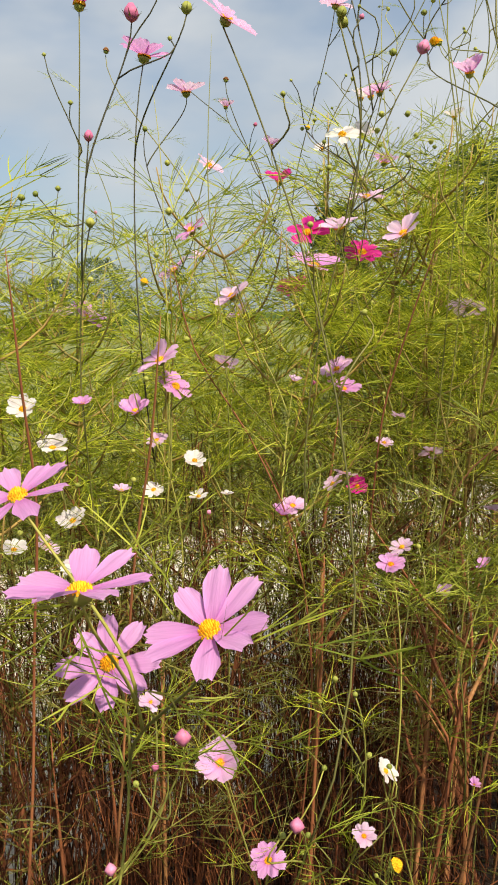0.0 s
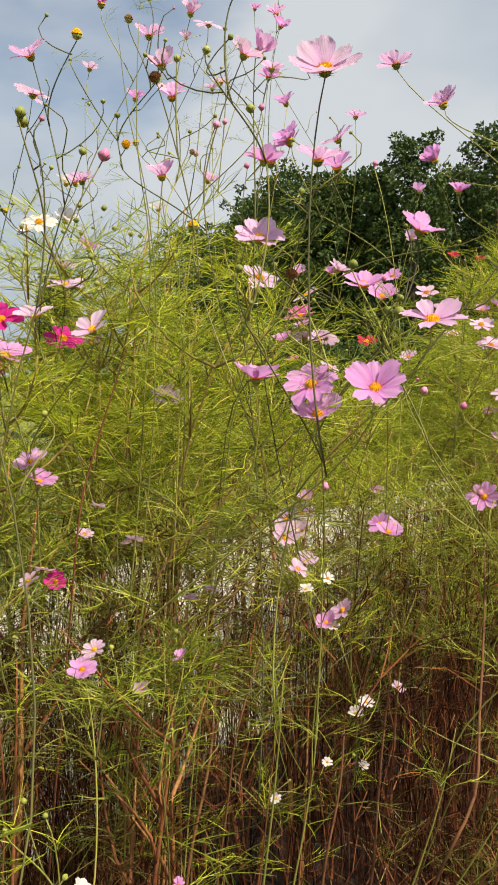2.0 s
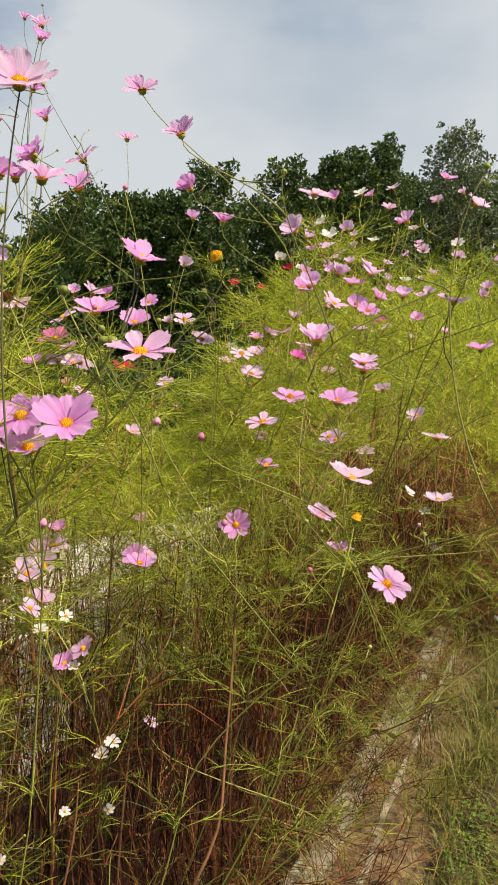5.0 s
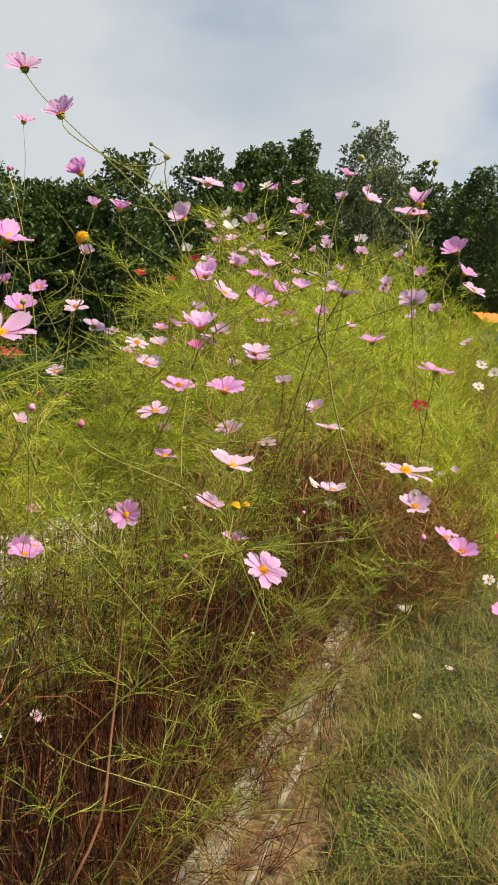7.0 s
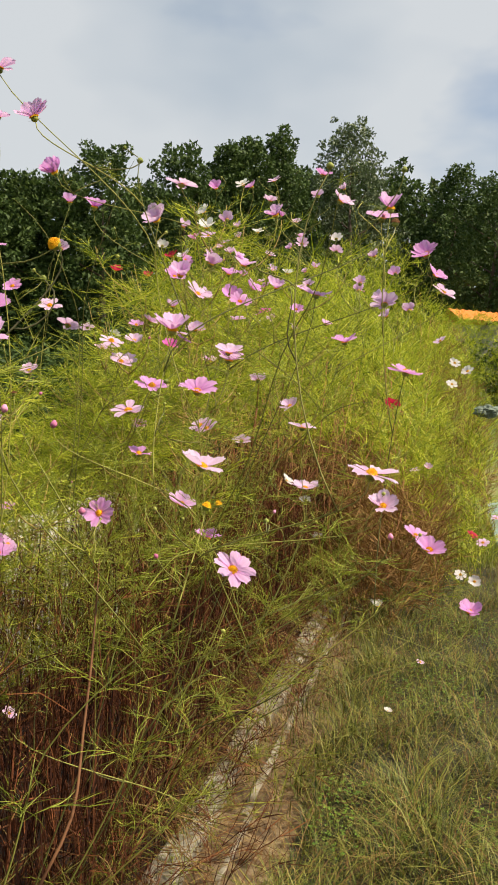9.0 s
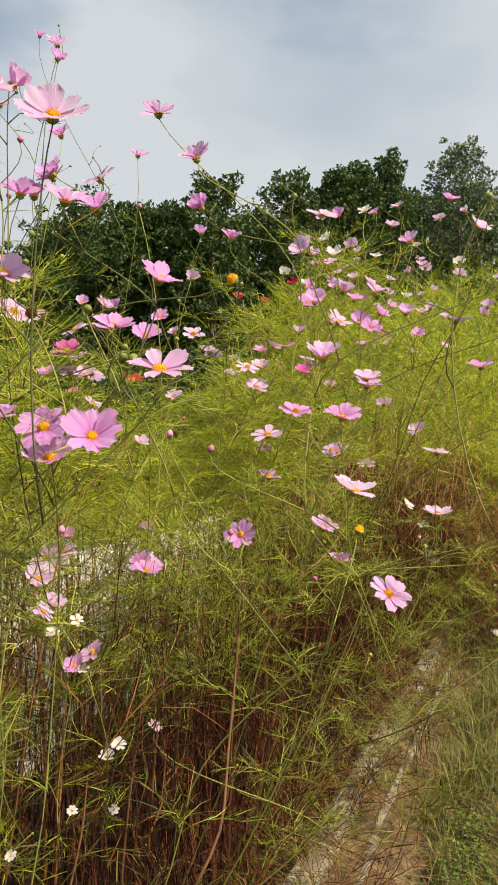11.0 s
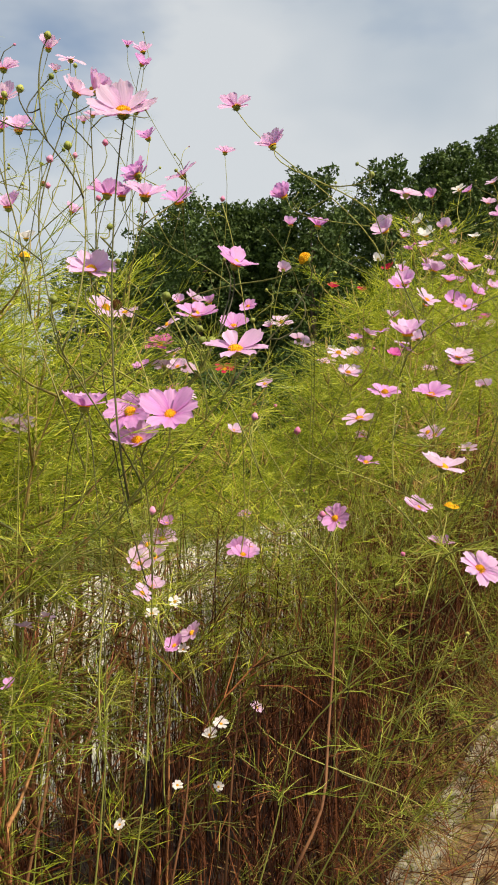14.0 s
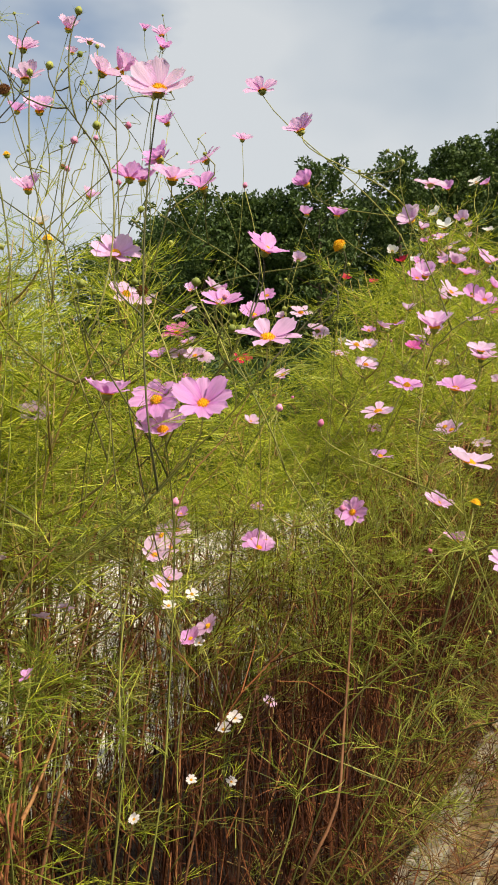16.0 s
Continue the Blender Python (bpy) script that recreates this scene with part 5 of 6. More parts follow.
flowering_plant(0.87, 1.11, [(0.193, 1.293, 1.433, 0.085, 'k', 0.13, -0.31, 0.94), (0.295, 1.125, 1.465, 0.070, 'p', -0.55, -0.32, 0.77), (0.217, 1.283, 1.076, 0.037, 'p', -0.49, -0.30, 0.82), (0.225, 1.276, 1.267, 0.059, 'l', -0.40, -0.42, 0.81), (0.239, 1.301, 1.232, 0.064, 'k', 0.10, -0.29, 0.95), (0.241, 1.304, 1.087, 0.043, 'p', 0.34, 0.34, 0.88), (0.262, 1.301, 1.066, 0.038, 'm', -0.23, -0.68, 0.70), (0.203, 1.438, 1.501, 0.080, 'm', -0.11, -0.60, 0.79)])
flowering_plant(0.88, 0.68, [(0.445, 0.946, 1.534, 0.012, 'g', 0.28, -0.16, 0.95), (0.631, 0.794, 1.462, 0.084, 'l', -0.15, -0.36, 0.92), (0.421, 0.990, 1.815, 0.012, 'g', 0.27, -0.26, 0.93), (0.458, 0.983, 1.889, 0.012, 'g', 0.20, -0.37, 0.91), (0.584, 0.898, 1.540, 0.013, 'g', 0.24, -0.13, 0.96), (0.740, 0.796, 1.584, 0.018, 'y', -0.84, -0.15, 0.51), (0.488, 1.004, 1.755, 0.013, 'g', -0.15, -0.16, 0.98), (0.555, 0.941, 1.344, 0.079, 'l', -0.30, -0.51, 0.81)])
flowering_plant(0.96, 0.69, [(0.548, 0.946, 1.385, 0.076, 'k', -0.50, -0.50, 0.70), (0.633, 0.889, 1.481, 0.013, 'g', -0.82, 0.04, 0.58), (0.639, 0.875, 1.478, 0.017, 'g', 0.16, -0.25, 0.95), (0.702, 0.921, 1.593, 0.072, 'k', 0.25, -0.42, 0.87), (0.601, 1.005, 1.238, 0.013, 'b', 0.06, -0.19, 0.98), (0.566, 1.040, 1.544, 0.021, 's', -0.31, -0.84, 0.44)])
flowering_plant(0.99, 0.87, [(0.398, 1.142, 1.830, 0.022, 's', -0.50, -0.71, 0.49), (0.443, 1.160, 1.051, 0.033, 'p', 0.30, 0.32, 0.90), (0.446, 1.187, 1.880, 0.012, 'g', -0.06, -0.03, 1.00), (0.523, 1.072, 1.394, 0.084, 'k', 0.05, -0.05, 1.00), (0.483, 1.171, 1.058, 0.034, 'p', 0.15, 0.47, 0.87), (0.471, 1.193, 1.633, 0.018, 'y', -0.04, -0.09, 1.00)])
flowering_plant(0.99, 1.14, [(0.260, 1.396, 1.932, 0.074, 'l', -0.52, -0.30, 0.80), (0.325, 1.310, 1.762, 0.013, 'g', 0.28, -0.11, 0.95), (0.258, 1.426, 1.505, 0.077, 'p', -0.18, -0.25, 0.95), (0.323, 1.323, 1.949, 0.019, 'y', -0.02, -0.15, 0.99), (0.321, 1.355, 1.130, 0.035, 'p', 0.15, -0.34, 0.93), (0.347, 1.361, 1.176, 0.028, 'p', 0.28, 0.34, 0.90), (0.267, 1.582, 1.637, 0.012, 'g', 0.33, -0.17, 0.93), (0.419, 1.397, 1.103, 0.037, 'p', 0.37, 0.31, 0.87)])
flowering_plant(1.09, 1.64, [(0.082, 1.800, 1.861, 0.015, 's', 0.17, 0.03, 0.99), (0.020, 2.050, 1.509, 0.072, 'p', -0.11, -0.28, 0.95), (0.106, 1.963, 1.359, 0.076, 'p', -0.45, -0.22, 0.86), (0.091, 2.051, 1.868, 0.052, 'p', 0.13, -0.07, 0.99), (0.201, 1.875, 1.661, 0.078, 'm', -0.05, -0.40, 0.92)])
flowering_plant(1.15, 0.70, [(1.179, 0.631, 1.290, 0.084, 'p', 0.07, -0.22, 0.97), (0.637, 1.092, 1.723, 0.081, 'l', -0.06, -0.40, 0.91), (0.570, 1.163, 1.614, 0.084, 'l', -0.10, -0.55, 0.83), (1.053, 0.795, 1.133, 0.075, 'l', -0.15, -0.55, 0.82), (0.740, 1.129, 1.544, 0.079, 'k', -0.15, -0.40, 0.90), (0.811, 1.060, 1.373, 0.013, 'b', 0.14, -0.20, 0.97), (1.164, 0.717, 1.754, 0.012, 'g', -0.15, -0.14, 0.98), (1.087, 0.896, 1.217, 0.017, 'y', 0.23, -0.26, 0.94)])
flowering_plant(1.13, 1.34, [(0.295, 1.589, 1.698, 0.075, 'w', -0.12, -0.61, 0.78), (0.427, 1.422, 1.094, 0.053, 'p', -0.03, 0.51, 0.86), (0.342, 1.587, 1.581, 0.079, 'p', -0.06, -0.26, 0.96), (0.254, 1.772, 1.754, 0.011, 'y', 0.38, 0.03, 0.92), (0.268, 1.763, 1.768, 0.009, 'g', 0.02, -0.25, 0.97), (0.346, 1.653, 1.481, 0.080, 'm', -0.05, -0.70, 0.71), (0.347, 1.743, 1.845, 0.011, 'g', 0.33, -0.25, 0.91)])
flowering_plant(1.14, 1.01, [(0.529, 1.240, 1.807, 0.013, 'b', 0.35, -0.24, 0.90), (0.599, 1.176, 0.683, 0.022, 'w', -0.43, -0.29, 0.86), (0.573, 1.226, 1.917, 0.070, 'p', 0.33, -0.41, 0.85), (0.437, 1.464, 1.827, 0.018, 'y', -0.16, -0.83, 0.54), (0.570, 1.269, 1.569, 0.012, 'g', -0.13, -0.13, 0.98), (0.457, 1.503, 2.068, 0.020, 's', 0.09, -0.16, 0.98), (0.506, 1.459, 1.974, 0.079, 'p', -0.08, -0.09, 0.99), (0.446, 1.560, 1.909, 0.012, 'g', -0.04, -0.12, 0.99)])
flowering_plant(1.27, 0.89, [(0.620, 1.275, 1.946, 0.076, 'l', 0.34, -0.55, 0.76), (0.677, 1.248, 1.056, 0.046, 'p', 0.40, -0.54, 0.74), (0.702, 1.263, 1.012, 0.031, 'w', -0.19, -0.34, 0.92), (0.717, 1.294, 1.054, 0.050, 'p', 0.16, -0.43, 0.89), (0.747, 1.266, 0.676, 0.023, 'w', -0.02, -0.47, 0.88), (0.680, 1.386, 1.800, 0.086, 'k', 0.10, -0.18, 0.98), (0.755, 1.282, 0.938, 0.048, 'k', -0.53, -0.20, 0.83), (0.758, 1.284, 1.022, 0.030, 'w', -0.10, -0.52, 0.85)])
flowering_plant(1.25, 1.54, [(0.235, 1.945, 1.426, 0.079, 'm', -0.19, -0.67, 0.71), (0.322, 1.802, 2.010, 0.085, 'p', 0.19, -0.11, 0.98), (0.434, 1.777, 1.479, 0.076, 'p', -0.33, -0.36, 0.87), (0.212, 2.166, 1.800, 0.059, 'p', 0.09, -0.01, 1.00)])
flowering_plant(1.33, 1.20, [(0.528, 1.525, 1.360, 0.070, 'p', 0.20, 0.47, 0.86), (0.529, 1.543, 1.795, 0.079, 'l', -0.15, -0.24, 0.96), (0.561, 1.570, 1.960, 0.080, 'l', -0.23, -0.54, 0.81), (0.694, 1.427, 1.913, 0.013, 'b', 0.00, -0.22, 0.98), (0.655, 1.553, 1.459, 0.013, 'g', 0.25, -0.29, 0.92), (0.543, 1.783, 1.928, 0.017, 'y', -0.17, -0.06, 0.98), (0.630, 1.651, 1.882, 0.015, 's', 0.26, -0.27, 0.93), (0.584, 1.732, 1.364, 0.071, 'p', 0.19, 0.48, 0.86)])
flowering_plant(1.37, 0.68, [(0.925, 1.106, 1.345, 0.014, 'b', -0.00, -0.30, 0.95), (1.098, 0.922, 1.281, 0.086, 'p', 0.10, -0.20, 0.97), (0.909, 1.149, 1.857, 0.070, 'l', -0.35, 0.10, 0.93), (1.060, 1.057, 1.802, 0.012, 'g', 0.15, -0.23, 0.96), (1.407, 0.751, 1.151, 0.013, 'b', -0.16, 0.04, 0.99), (1.121, 1.035, 1.514, 0.086, 'l', -0.12, -0.25, 0.96), (1.439, 0.773, 1.816, 0.013, 'g', -0.00, -0.22, 0.98), (1.505, 0.835, 1.740, 0.021, 's', 0.03, -0.14, 0.99)])
flowering_plant(1.39, 0.86, [(0.780, 1.298, 0.922, 0.028, 'w', -0.22, -0.32, 0.92), (0.685, 1.423, 1.589, 0.079, 'p', 0.10, -0.60, 0.80), (0.799, 1.296, 0.952, 0.054, 'l', -0.69, -0.05, 0.72), (0.810, 1.339, 1.789, 0.082, 'k', -0.43, -0.39, 0.81), (0.765, 1.481, 1.060, 0.075, 'p', -0.12, -0.58, 0.81), (0.856, 1.345, 0.719, 0.037, 'w', -0.07, -0.39, 0.92), (0.870, 1.338, 0.611, 0.025, 'w', -0.05, -0.50, 0.87), (0.886, 1.352, 0.734, 0.035, 'w', -0.08, -0.42, 0.90)])
flowering_plant(1.47, 1.60, [(0.500, 1.906, 2.271, 0.081, 'k', -0.04, -0.15, 0.99), (0.432, 2.066, 1.800, 0.078, 'w', 0.16, -0.66, 0.74), (0.468, 2.020, 1.889, 0.079, 'l', -0.10, -0.06, 0.99), (0.355, 2.209, 1.796, 0.057, 'w', -0.19, -0.61, 0.77), (0.427, 2.116, 1.692, 0.084, 'p', 0.26, 0.01, 0.97), (0.604, 1.871, 2.202, 0.083, 'l', 0.02, -0.05, 1.00), (0.502, 2.117, 1.740, 0.081, 'l', 0.18, 0.00, 0.98), (0.493, 2.230, 1.934, 0.080, 'p', -0.26, -0.27, 0.93)])
flowering_plant(1.46, 1.13, [(0.647, 1.673, 1.885, 0.013, 'b', -0.13, -0.18, 0.97), (0.691, 1.612, 1.940, 0.013, 'b', 0.08, -0.26, 0.96), (0.790, 1.504, 1.884, 0.077, 'k', -0.55, -0.17, 0.82), (0.709, 1.650, 2.149, 0.011, 'g', 0.03, -0.09, 1.00), (0.743, 1.616, 1.855, 0.013, 'b', -0.19, 0.02, 0.98), (0.835, 1.559, 1.054, 0.073, 'p', -0.59, -0.18, 0.79)])
flowering_plant(1.53, 0.92, [(0.857, 1.419, 1.868, 0.075, 'l', -0.60, 0.00, 0.80), (0.801, 1.522, 1.882, 0.069, 'k', -0.61, -0.04, 0.79), (0.782, 1.576, 1.852, 0.082, 'k', -0.08, -0.08, 0.99), (0.979, 1.477, 1.848, 0.013, 'b', 0.13, -0.30, 0.95), (1.000, 1.451, 1.058, 0.066, 'k', 0.01, -0.38, 0.92)])
flowering_plant(1.57, 0.70, [(1.052, 1.214, 1.172, 0.014, 'b', -0.12, -0.19, 0.97), (0.948, 1.351, 2.000, 0.079, 'l', -0.10, 0.05, 0.99), (1.262, 1.127, 1.406, 0.086, 'k', -0.15, -0.28, 0.95), (1.537, 0.863, 1.181, 0.077, 'p', -0.25, -0.21, 0.95), (1.278, 1.190, 1.168, 0.069, 'l', 0.10, -0.40, 0.91), (1.229, 1.224, 1.751, 0.068, 'p', -0.75, -0.20, 0.62), (1.024, 1.429, 1.393, 0.013, 's', -0.14, -0.00, 0.99), (1.337, 1.139, 1.170, 0.017, 'y', -0.20, -0.01, 0.98)])
flowering_plant(1.64, 1.65, [(0.478, 2.287, 1.945, 0.069, 'w', 0.22, -0.30, 0.93), (0.562, 2.335, 2.284, 0.065, 'p', 0.19, -0.14, 0.97)])
flowering_plant(1.67, 1.15, [(0.867, 1.681, 1.062, 0.073, 'p', -0.63, -0.14, 0.76), (0.913, 1.697, 1.068, 0.077, 'p', -0.36, -0.50, 0.79), (0.862, 1.784, 1.628, 0.075, 'p', -0.42, -0.31, 0.85), (0.921, 1.690, 1.106, 0.050, 'k', -0.26, -0.26, 0.93), (0.978, 1.693, 1.493, 0.069, 'p', 0.39, 0.23, 0.89), (0.959, 1.767, 1.493, 0.076, 'p', 0.16, 0.37, 0.91)])
flowering_plant(1.69, 0.71, [(1.239, 1.245, 1.414, 0.075, 'k', -0.20, -0.35, 0.91), (1.030, 1.455, 0.705, 0.035, 'p', 0.23, -0.47, 0.85), (1.699, 0.932, 1.458, 0.080, 'k', 0.13, -0.16, 0.98), (1.668, 0.964, 1.812, 0.082, 'l', -0.12, -0.03, 0.99), (1.726, 0.870, 1.066, 0.082, 'k', -0.23, -0.37, 0.90), (1.375, 1.264, 1.619, 0.073, 'p', 0.16, -0.59, 0.79), (1.705, 0.999, 1.612, 0.071, 'p', 0.18, 0.44, 0.88), (1.221, 1.405, 1.127, 0.082, 'k', -0.60, -0.50, 0.62)])
flowering_plant(1.64, 1.45, [(0.736, 1.950, 2.308, 0.080, 'p', -0.09, -0.48, 0.88)])
flowering_plant(1.68, 0.91, [(1.019, 1.509, 1.573, 0.078, 'k', -0.20, -0.50, 0.84), (1.038, 1.542, 1.058, 0.063, 'k', -0.65, -0.13, 0.75), (1.064, 1.529, 1.056, 0.049, 'l', 0.39, -0.55, 0.73)])
flowering_plant(1.85, 0.70, [(1.774, 0.937, 1.726, 0.075, 'k', -0.60, 0.13, 0.79), (1.192, 1.556, 1.895, 0.074, 'k', -0.66, -0.04, 0.75), (1.758, 1.053, 1.819, 0.086, 'l', 0.03, -0.14, 0.99), (1.515, 1.307, 1.480, 0.084, 'l', 0.00, -0.25, 0.97), (1.339, 1.464, 1.356, 0.086, 'p', -0.38, -0.22, 0.90), (1.433, 1.396, 1.891, 0.085, 'p', 0.10, -0.20, 0.97), (1.526, 1.319, 1.499, 0.079, 'p', -0.08, -0.32, 0.94), (1.860, 0.995, 1.064, 0.075, 'k', 0.03, -0.48, 0.88)])
flowering_plant(1.84, 1.60, [(0.833, 2.104, 1.942, 0.069, 'l', 0.28, -0.42, 0.86), (0.848, 2.121, 2.369, 0.086, 'p', 0.06, -0.33, 0.94), (0.711, 2.393, 2.239, 0.079, 'k', 0.17, -0.18, 0.97), (0.781, 2.406, 1.921, 0.077, 'w', -0.14, -0.29, 0.94)])
flowering_plant(1.81, 1.13, [(0.951, 1.774, 1.550, 0.077, 'h', -0.30, -0.45, 0.84), (1.002, 1.838, 1.607, 0.074, 'p', -0.58, 0.04, 0.81)])
flowering_plant(1.99, 0.68, [(1.682, 1.183, 1.642, 0.082, 'l', 0.05, -0.12, 0.99), (2.137, 0.994, 0.825, 0.077, 'k', -0.25, -0.33, 0.91), (1.595, 1.461, 1.018, 0.086, 'k', 0.20, -0.10, 0.97)])
flowering_plant(1.92, 1.35, [(1.023, 2.029, 2.355, 0.068, 'k', 0.21, -0.59, 0.78), (1.033, 2.017, 2.147, 0.075, 'k', -0.54, -0.19, 0.82)])
flowering_plant(2.08, 1.18, [(1.272, 1.924, 1.075, 0.046, 'k', -0.31, -0.27, 0.91)])
flowering_plant(2.15, 0.69, [(1.820, 1.336, 1.313, 0.081, 'p', 0.10, -0.14, 0.99), (1.910, 1.273, 1.546, 0.081, 'k', -0.18, 0.02, 0.98), (1.863, 1.263, 1.909, 0.076, 'p', 0.06, -0.57, 0.82), (2.057, 1.093, 1.725, 0.072, 'k', 0.09, -0.59, 0.80), (1.796, 1.432, 1.885, 0.075, 'l', -0.59, 0.01, 0.81), (2.151, 1.124, 1.693, 0.072, 'p', -0.08, -0.57, 0.82), (1.613, 1.612, 1.719, 0.081, 'l', -0.30, -0.54, 0.79), (1.928, 1.415, 1.134, 0.087, 'p', -0.05, -0.18, 0.98)])
flowering_plant(2.15, 1.57, [(1.103, 2.260, 2.334, 0.087, 'l', 0.08, -0.18, 0.98), (0.934, 2.563, 2.518, 0.057, 'p', -0.10, 0.03, 0.99), (1.120, 2.321, 2.333, 0.086, 'k', 0.11, -0.20, 0.97), (1.158, 2.343, 2.538, 0.082, 'l', -0.24, -0.27, 0.93)])
flowering_plant(2.29, 1.65, [(1.048, 2.629, 2.390, 0.064, 'p', -0.10, -0.16, 0.98), (1.096, 2.670, 2.431, 0.074, 'p', -0.07, -0.05, 1.00)])
flowering_plant(2.32, 0.74, [(1.741, 1.633, 1.296, 0.074, 'p', -0.60, -0.08, 0.80), (1.519, 1.891, 1.923, 0.081, 'k', 0.07, -0.22, 0.97), (1.721, 1.640, 1.305, 0.073, 'p', -0.57, 0.09, 0.82), (1.876, 1.651, 1.674, 0.076, 'k', -0.37, -0.60, 0.71), (1.880, 1.668, 1.803, 0.068, 'l', 0.27, -0.56, 0.78)])
flowering_plant(2.30, 1.46, [(1.257, 2.370, 1.571, 0.070, 'k', -0.48, -0.17, 0.86)])
flowering_plant(2.42, 0.85, [(1.643, 1.900, 1.489, 0.076, 'p', 0.24, 0.45, 0.86), (1.707, 1.913, 1.204, 0.086, 'k', 0.00, -0.20, 0.98)])
flowering_plant(2.52, 1.56, [(1.272, 2.769, 2.751, 0.060, 'k', 0.12, -0.22, 0.97), (1.493, 2.421, 2.287, 0.082, 'l', -0.01, -0.11, 0.99)])
flowering_plant(2.66, 0.70, [(2.087, 1.702, 1.740, 0.077, 'l', -0.19, -0.28, 0.94), (1.998, 1.821, 1.713, 0.082, 'k', -0.36, -0.58, 0.73), (2.447, 1.550, 1.736, 0.072, 'p', -0.65, 0.13, 0.75), (2.108, 1.837, 1.752, 0.072, 'k', 0.24, -0.57, 0.79), (2.250, 1.776, 1.360, 0.074, 'p', -0.56, -0.04, 0.83)])
flowering_plant(2.81, 0.76, [(2.016, 1.980, 1.725, 0.075, 'p', 0.32, -0.63, 0.70), (2.068, 2.025, 1.970, 0.077, 'w', -0.35, -0.30, 0.89), (2.253, 1.939, 1.447, 0.073, 'p', 0.34, 0.32, 0.89)])
flowering_plant(2.83, 1.34, [(1.770, 2.488, 1.905, 0.075, 'p', 0.40, 0.31, 0.87), (1.824, 2.513, 2.084, 0.080, 'l', -0.03, -0.05, 1.00)])
flowering_plant(2.84, 1.65, [(1.509, 2.944, 1.472, 0.066, 'h', -0.33, -0.22, 0.92), (1.540, 2.950, 1.832, 0.072, 'l', -0.27, -0.66, 0.70), (1.633, 2.838, 1.815, 0.081, 'k', -0.15, -0.01, 0.99)])
flowering_plant(2.98, 1.19, [(2.035, 2.393, 1.587, 0.081, 'p', -0.28, -0.31, 0.91)])
flowering_plant(2.98, 0.99, [(2.119, 2.265, 1.715, 0.079, 'p', 0.01, -0.07, 1.00)])
flowering_plant(3.05, 0.70, [(2.296, 2.060, 1.221, 0.076, 'p', 0.41, 0.34, 0.85), (2.510, 1.881, 2.216, 0.079, 'k', 0.04, -0.22, 0.98), (2.657, 1.804, 1.826, 0.071, 'p', 0.33, 0.29, 0.90), (2.816, 1.715, 0.137, 0.040, 'w', 0.10, -0.19, 0.98), (2.321, 2.180, 1.853, 0.080, 'k', -0.17, -0.32, 0.93)])
flowering_plant(3.26, 0.72, [(2.863, 1.822, 1.720, 0.070, 'p', -0.60, 0.24, 0.77), (2.397, 2.278, 2.085, 0.075, 'p', 0.22, 0.45, 0.86), (2.896, 1.803, 1.367, 0.075, 'r', 0.53, 0.20, 0.82), (2.993, 1.804, 1.754, 0.076, 'p', 0.31, 0.40, 0.86), (2.872, 1.975, 1.833, 0.072, 'p', 0.35, 0.29, 0.89)])
flowering_plant(3.28, 1.65, [(2.020, 2.999, 1.749, 0.072, 'p', -0.61, -0.03, 0.79)])
flowering_plant(3.45, 0.78, [(2.519, 2.493, 1.963, 0.070, 'l', -0.65, 0.03, 0.76), (3.045, 1.917, 1.919, 0.074, 'l', 0.33, 0.31, 0.89)])
flowering_plant(3.46, 1.50, [(2.225, 3.005, 1.677, 0.075, 'p', 0.22, 0.36, 0.91)])
flowering_plant(3.61, 0.69, [(2.847, 2.277, 2.056, 0.071, 'p', 0.37, 0.29, 0.88), (3.057, 2.036, 2.007, 0.071, 'p', -0.58, 0.17, 0.80), (3.664, 1.624, 0.139, 0.070, 'p', 0.06, -0.16, 0.99), (3.072, 2.267, 2.054, 0.074, 'p', 0.33, 0.19, 0.93)])
flowering_plant(3.55, 1.13, [(2.490, 2.736, 2.000, 0.072, 'r', -0.57, -0.13, 0.81)])
flowering_plant(3.73, 1.29, [(2.590, 2.935, 2.083, 0.071, 'w', 0.41, 0.40, 0.82)])
flowering_plant(3.79, 0.70, [(3.402, 1.945, 0.143, 0.047, 'p', 0.01, -0.14, 0.99), (2.876, 2.480, 2.367, 0.075, 'p', -0.55, 0.00, 0.84), (3.124, 2.312, 2.124, 0.070, 'w', 0.33, 0.41, 0.85), (2.974, 2.445, 0.988, 0.071, 'w', 0.24, -0.68, 0.69), (3.036, 2.401, 1.907, 0.075, 'p', 0.42, 0.21, 0.88), (2.952, 2.581, 2.305, 0.083, 'p', 0.05, -0.22, 0.97), (3.054, 2.487, 1.799, 0.078, 'k', -0.40, -0.49, 0.77)])
flowering_plant(3.78, 1.02, [(2.749, 2.756, 1.545, 0.084, 'l', -0.12, -0.35, 0.93)])
flowering_plant(3.91, 1.58, [(2.578, 3.296, 2.000, 0.077, 'r', -0.10, -0.40, 0.91)])
flowering_plant(4.02, 0.68, [(3.749, 2.122, 1.684, 0.076, 'p', -0.62, 0.16, 0.76)])
flowering_plant(4.14, 1.65, [(2.723, 3.511, 1.694, 0.075, 'w', 0.44, 0.26, 0.86)])
flowering_plant(4.25, 0.69, [(4.030, 2.058, 0.663, 0.073, 'r', 0.02, -0.54, 0.84), (4.107, 2.072, 0.397, 0.075, 'w', -0.59, -0.44, 0.68)])
flowering_plant(4.46, 0.69, [(3.618, 2.671, 2.504, 0.073, 'p', -0.60, 0.11, 0.79), (3.536, 2.816, 0.805, 0.070, 'w', 0.43, 0.38, 0.82), (3.912, 2.564, 0.189, 0.085, 'w', -0.13, 0.05, 0.99)])
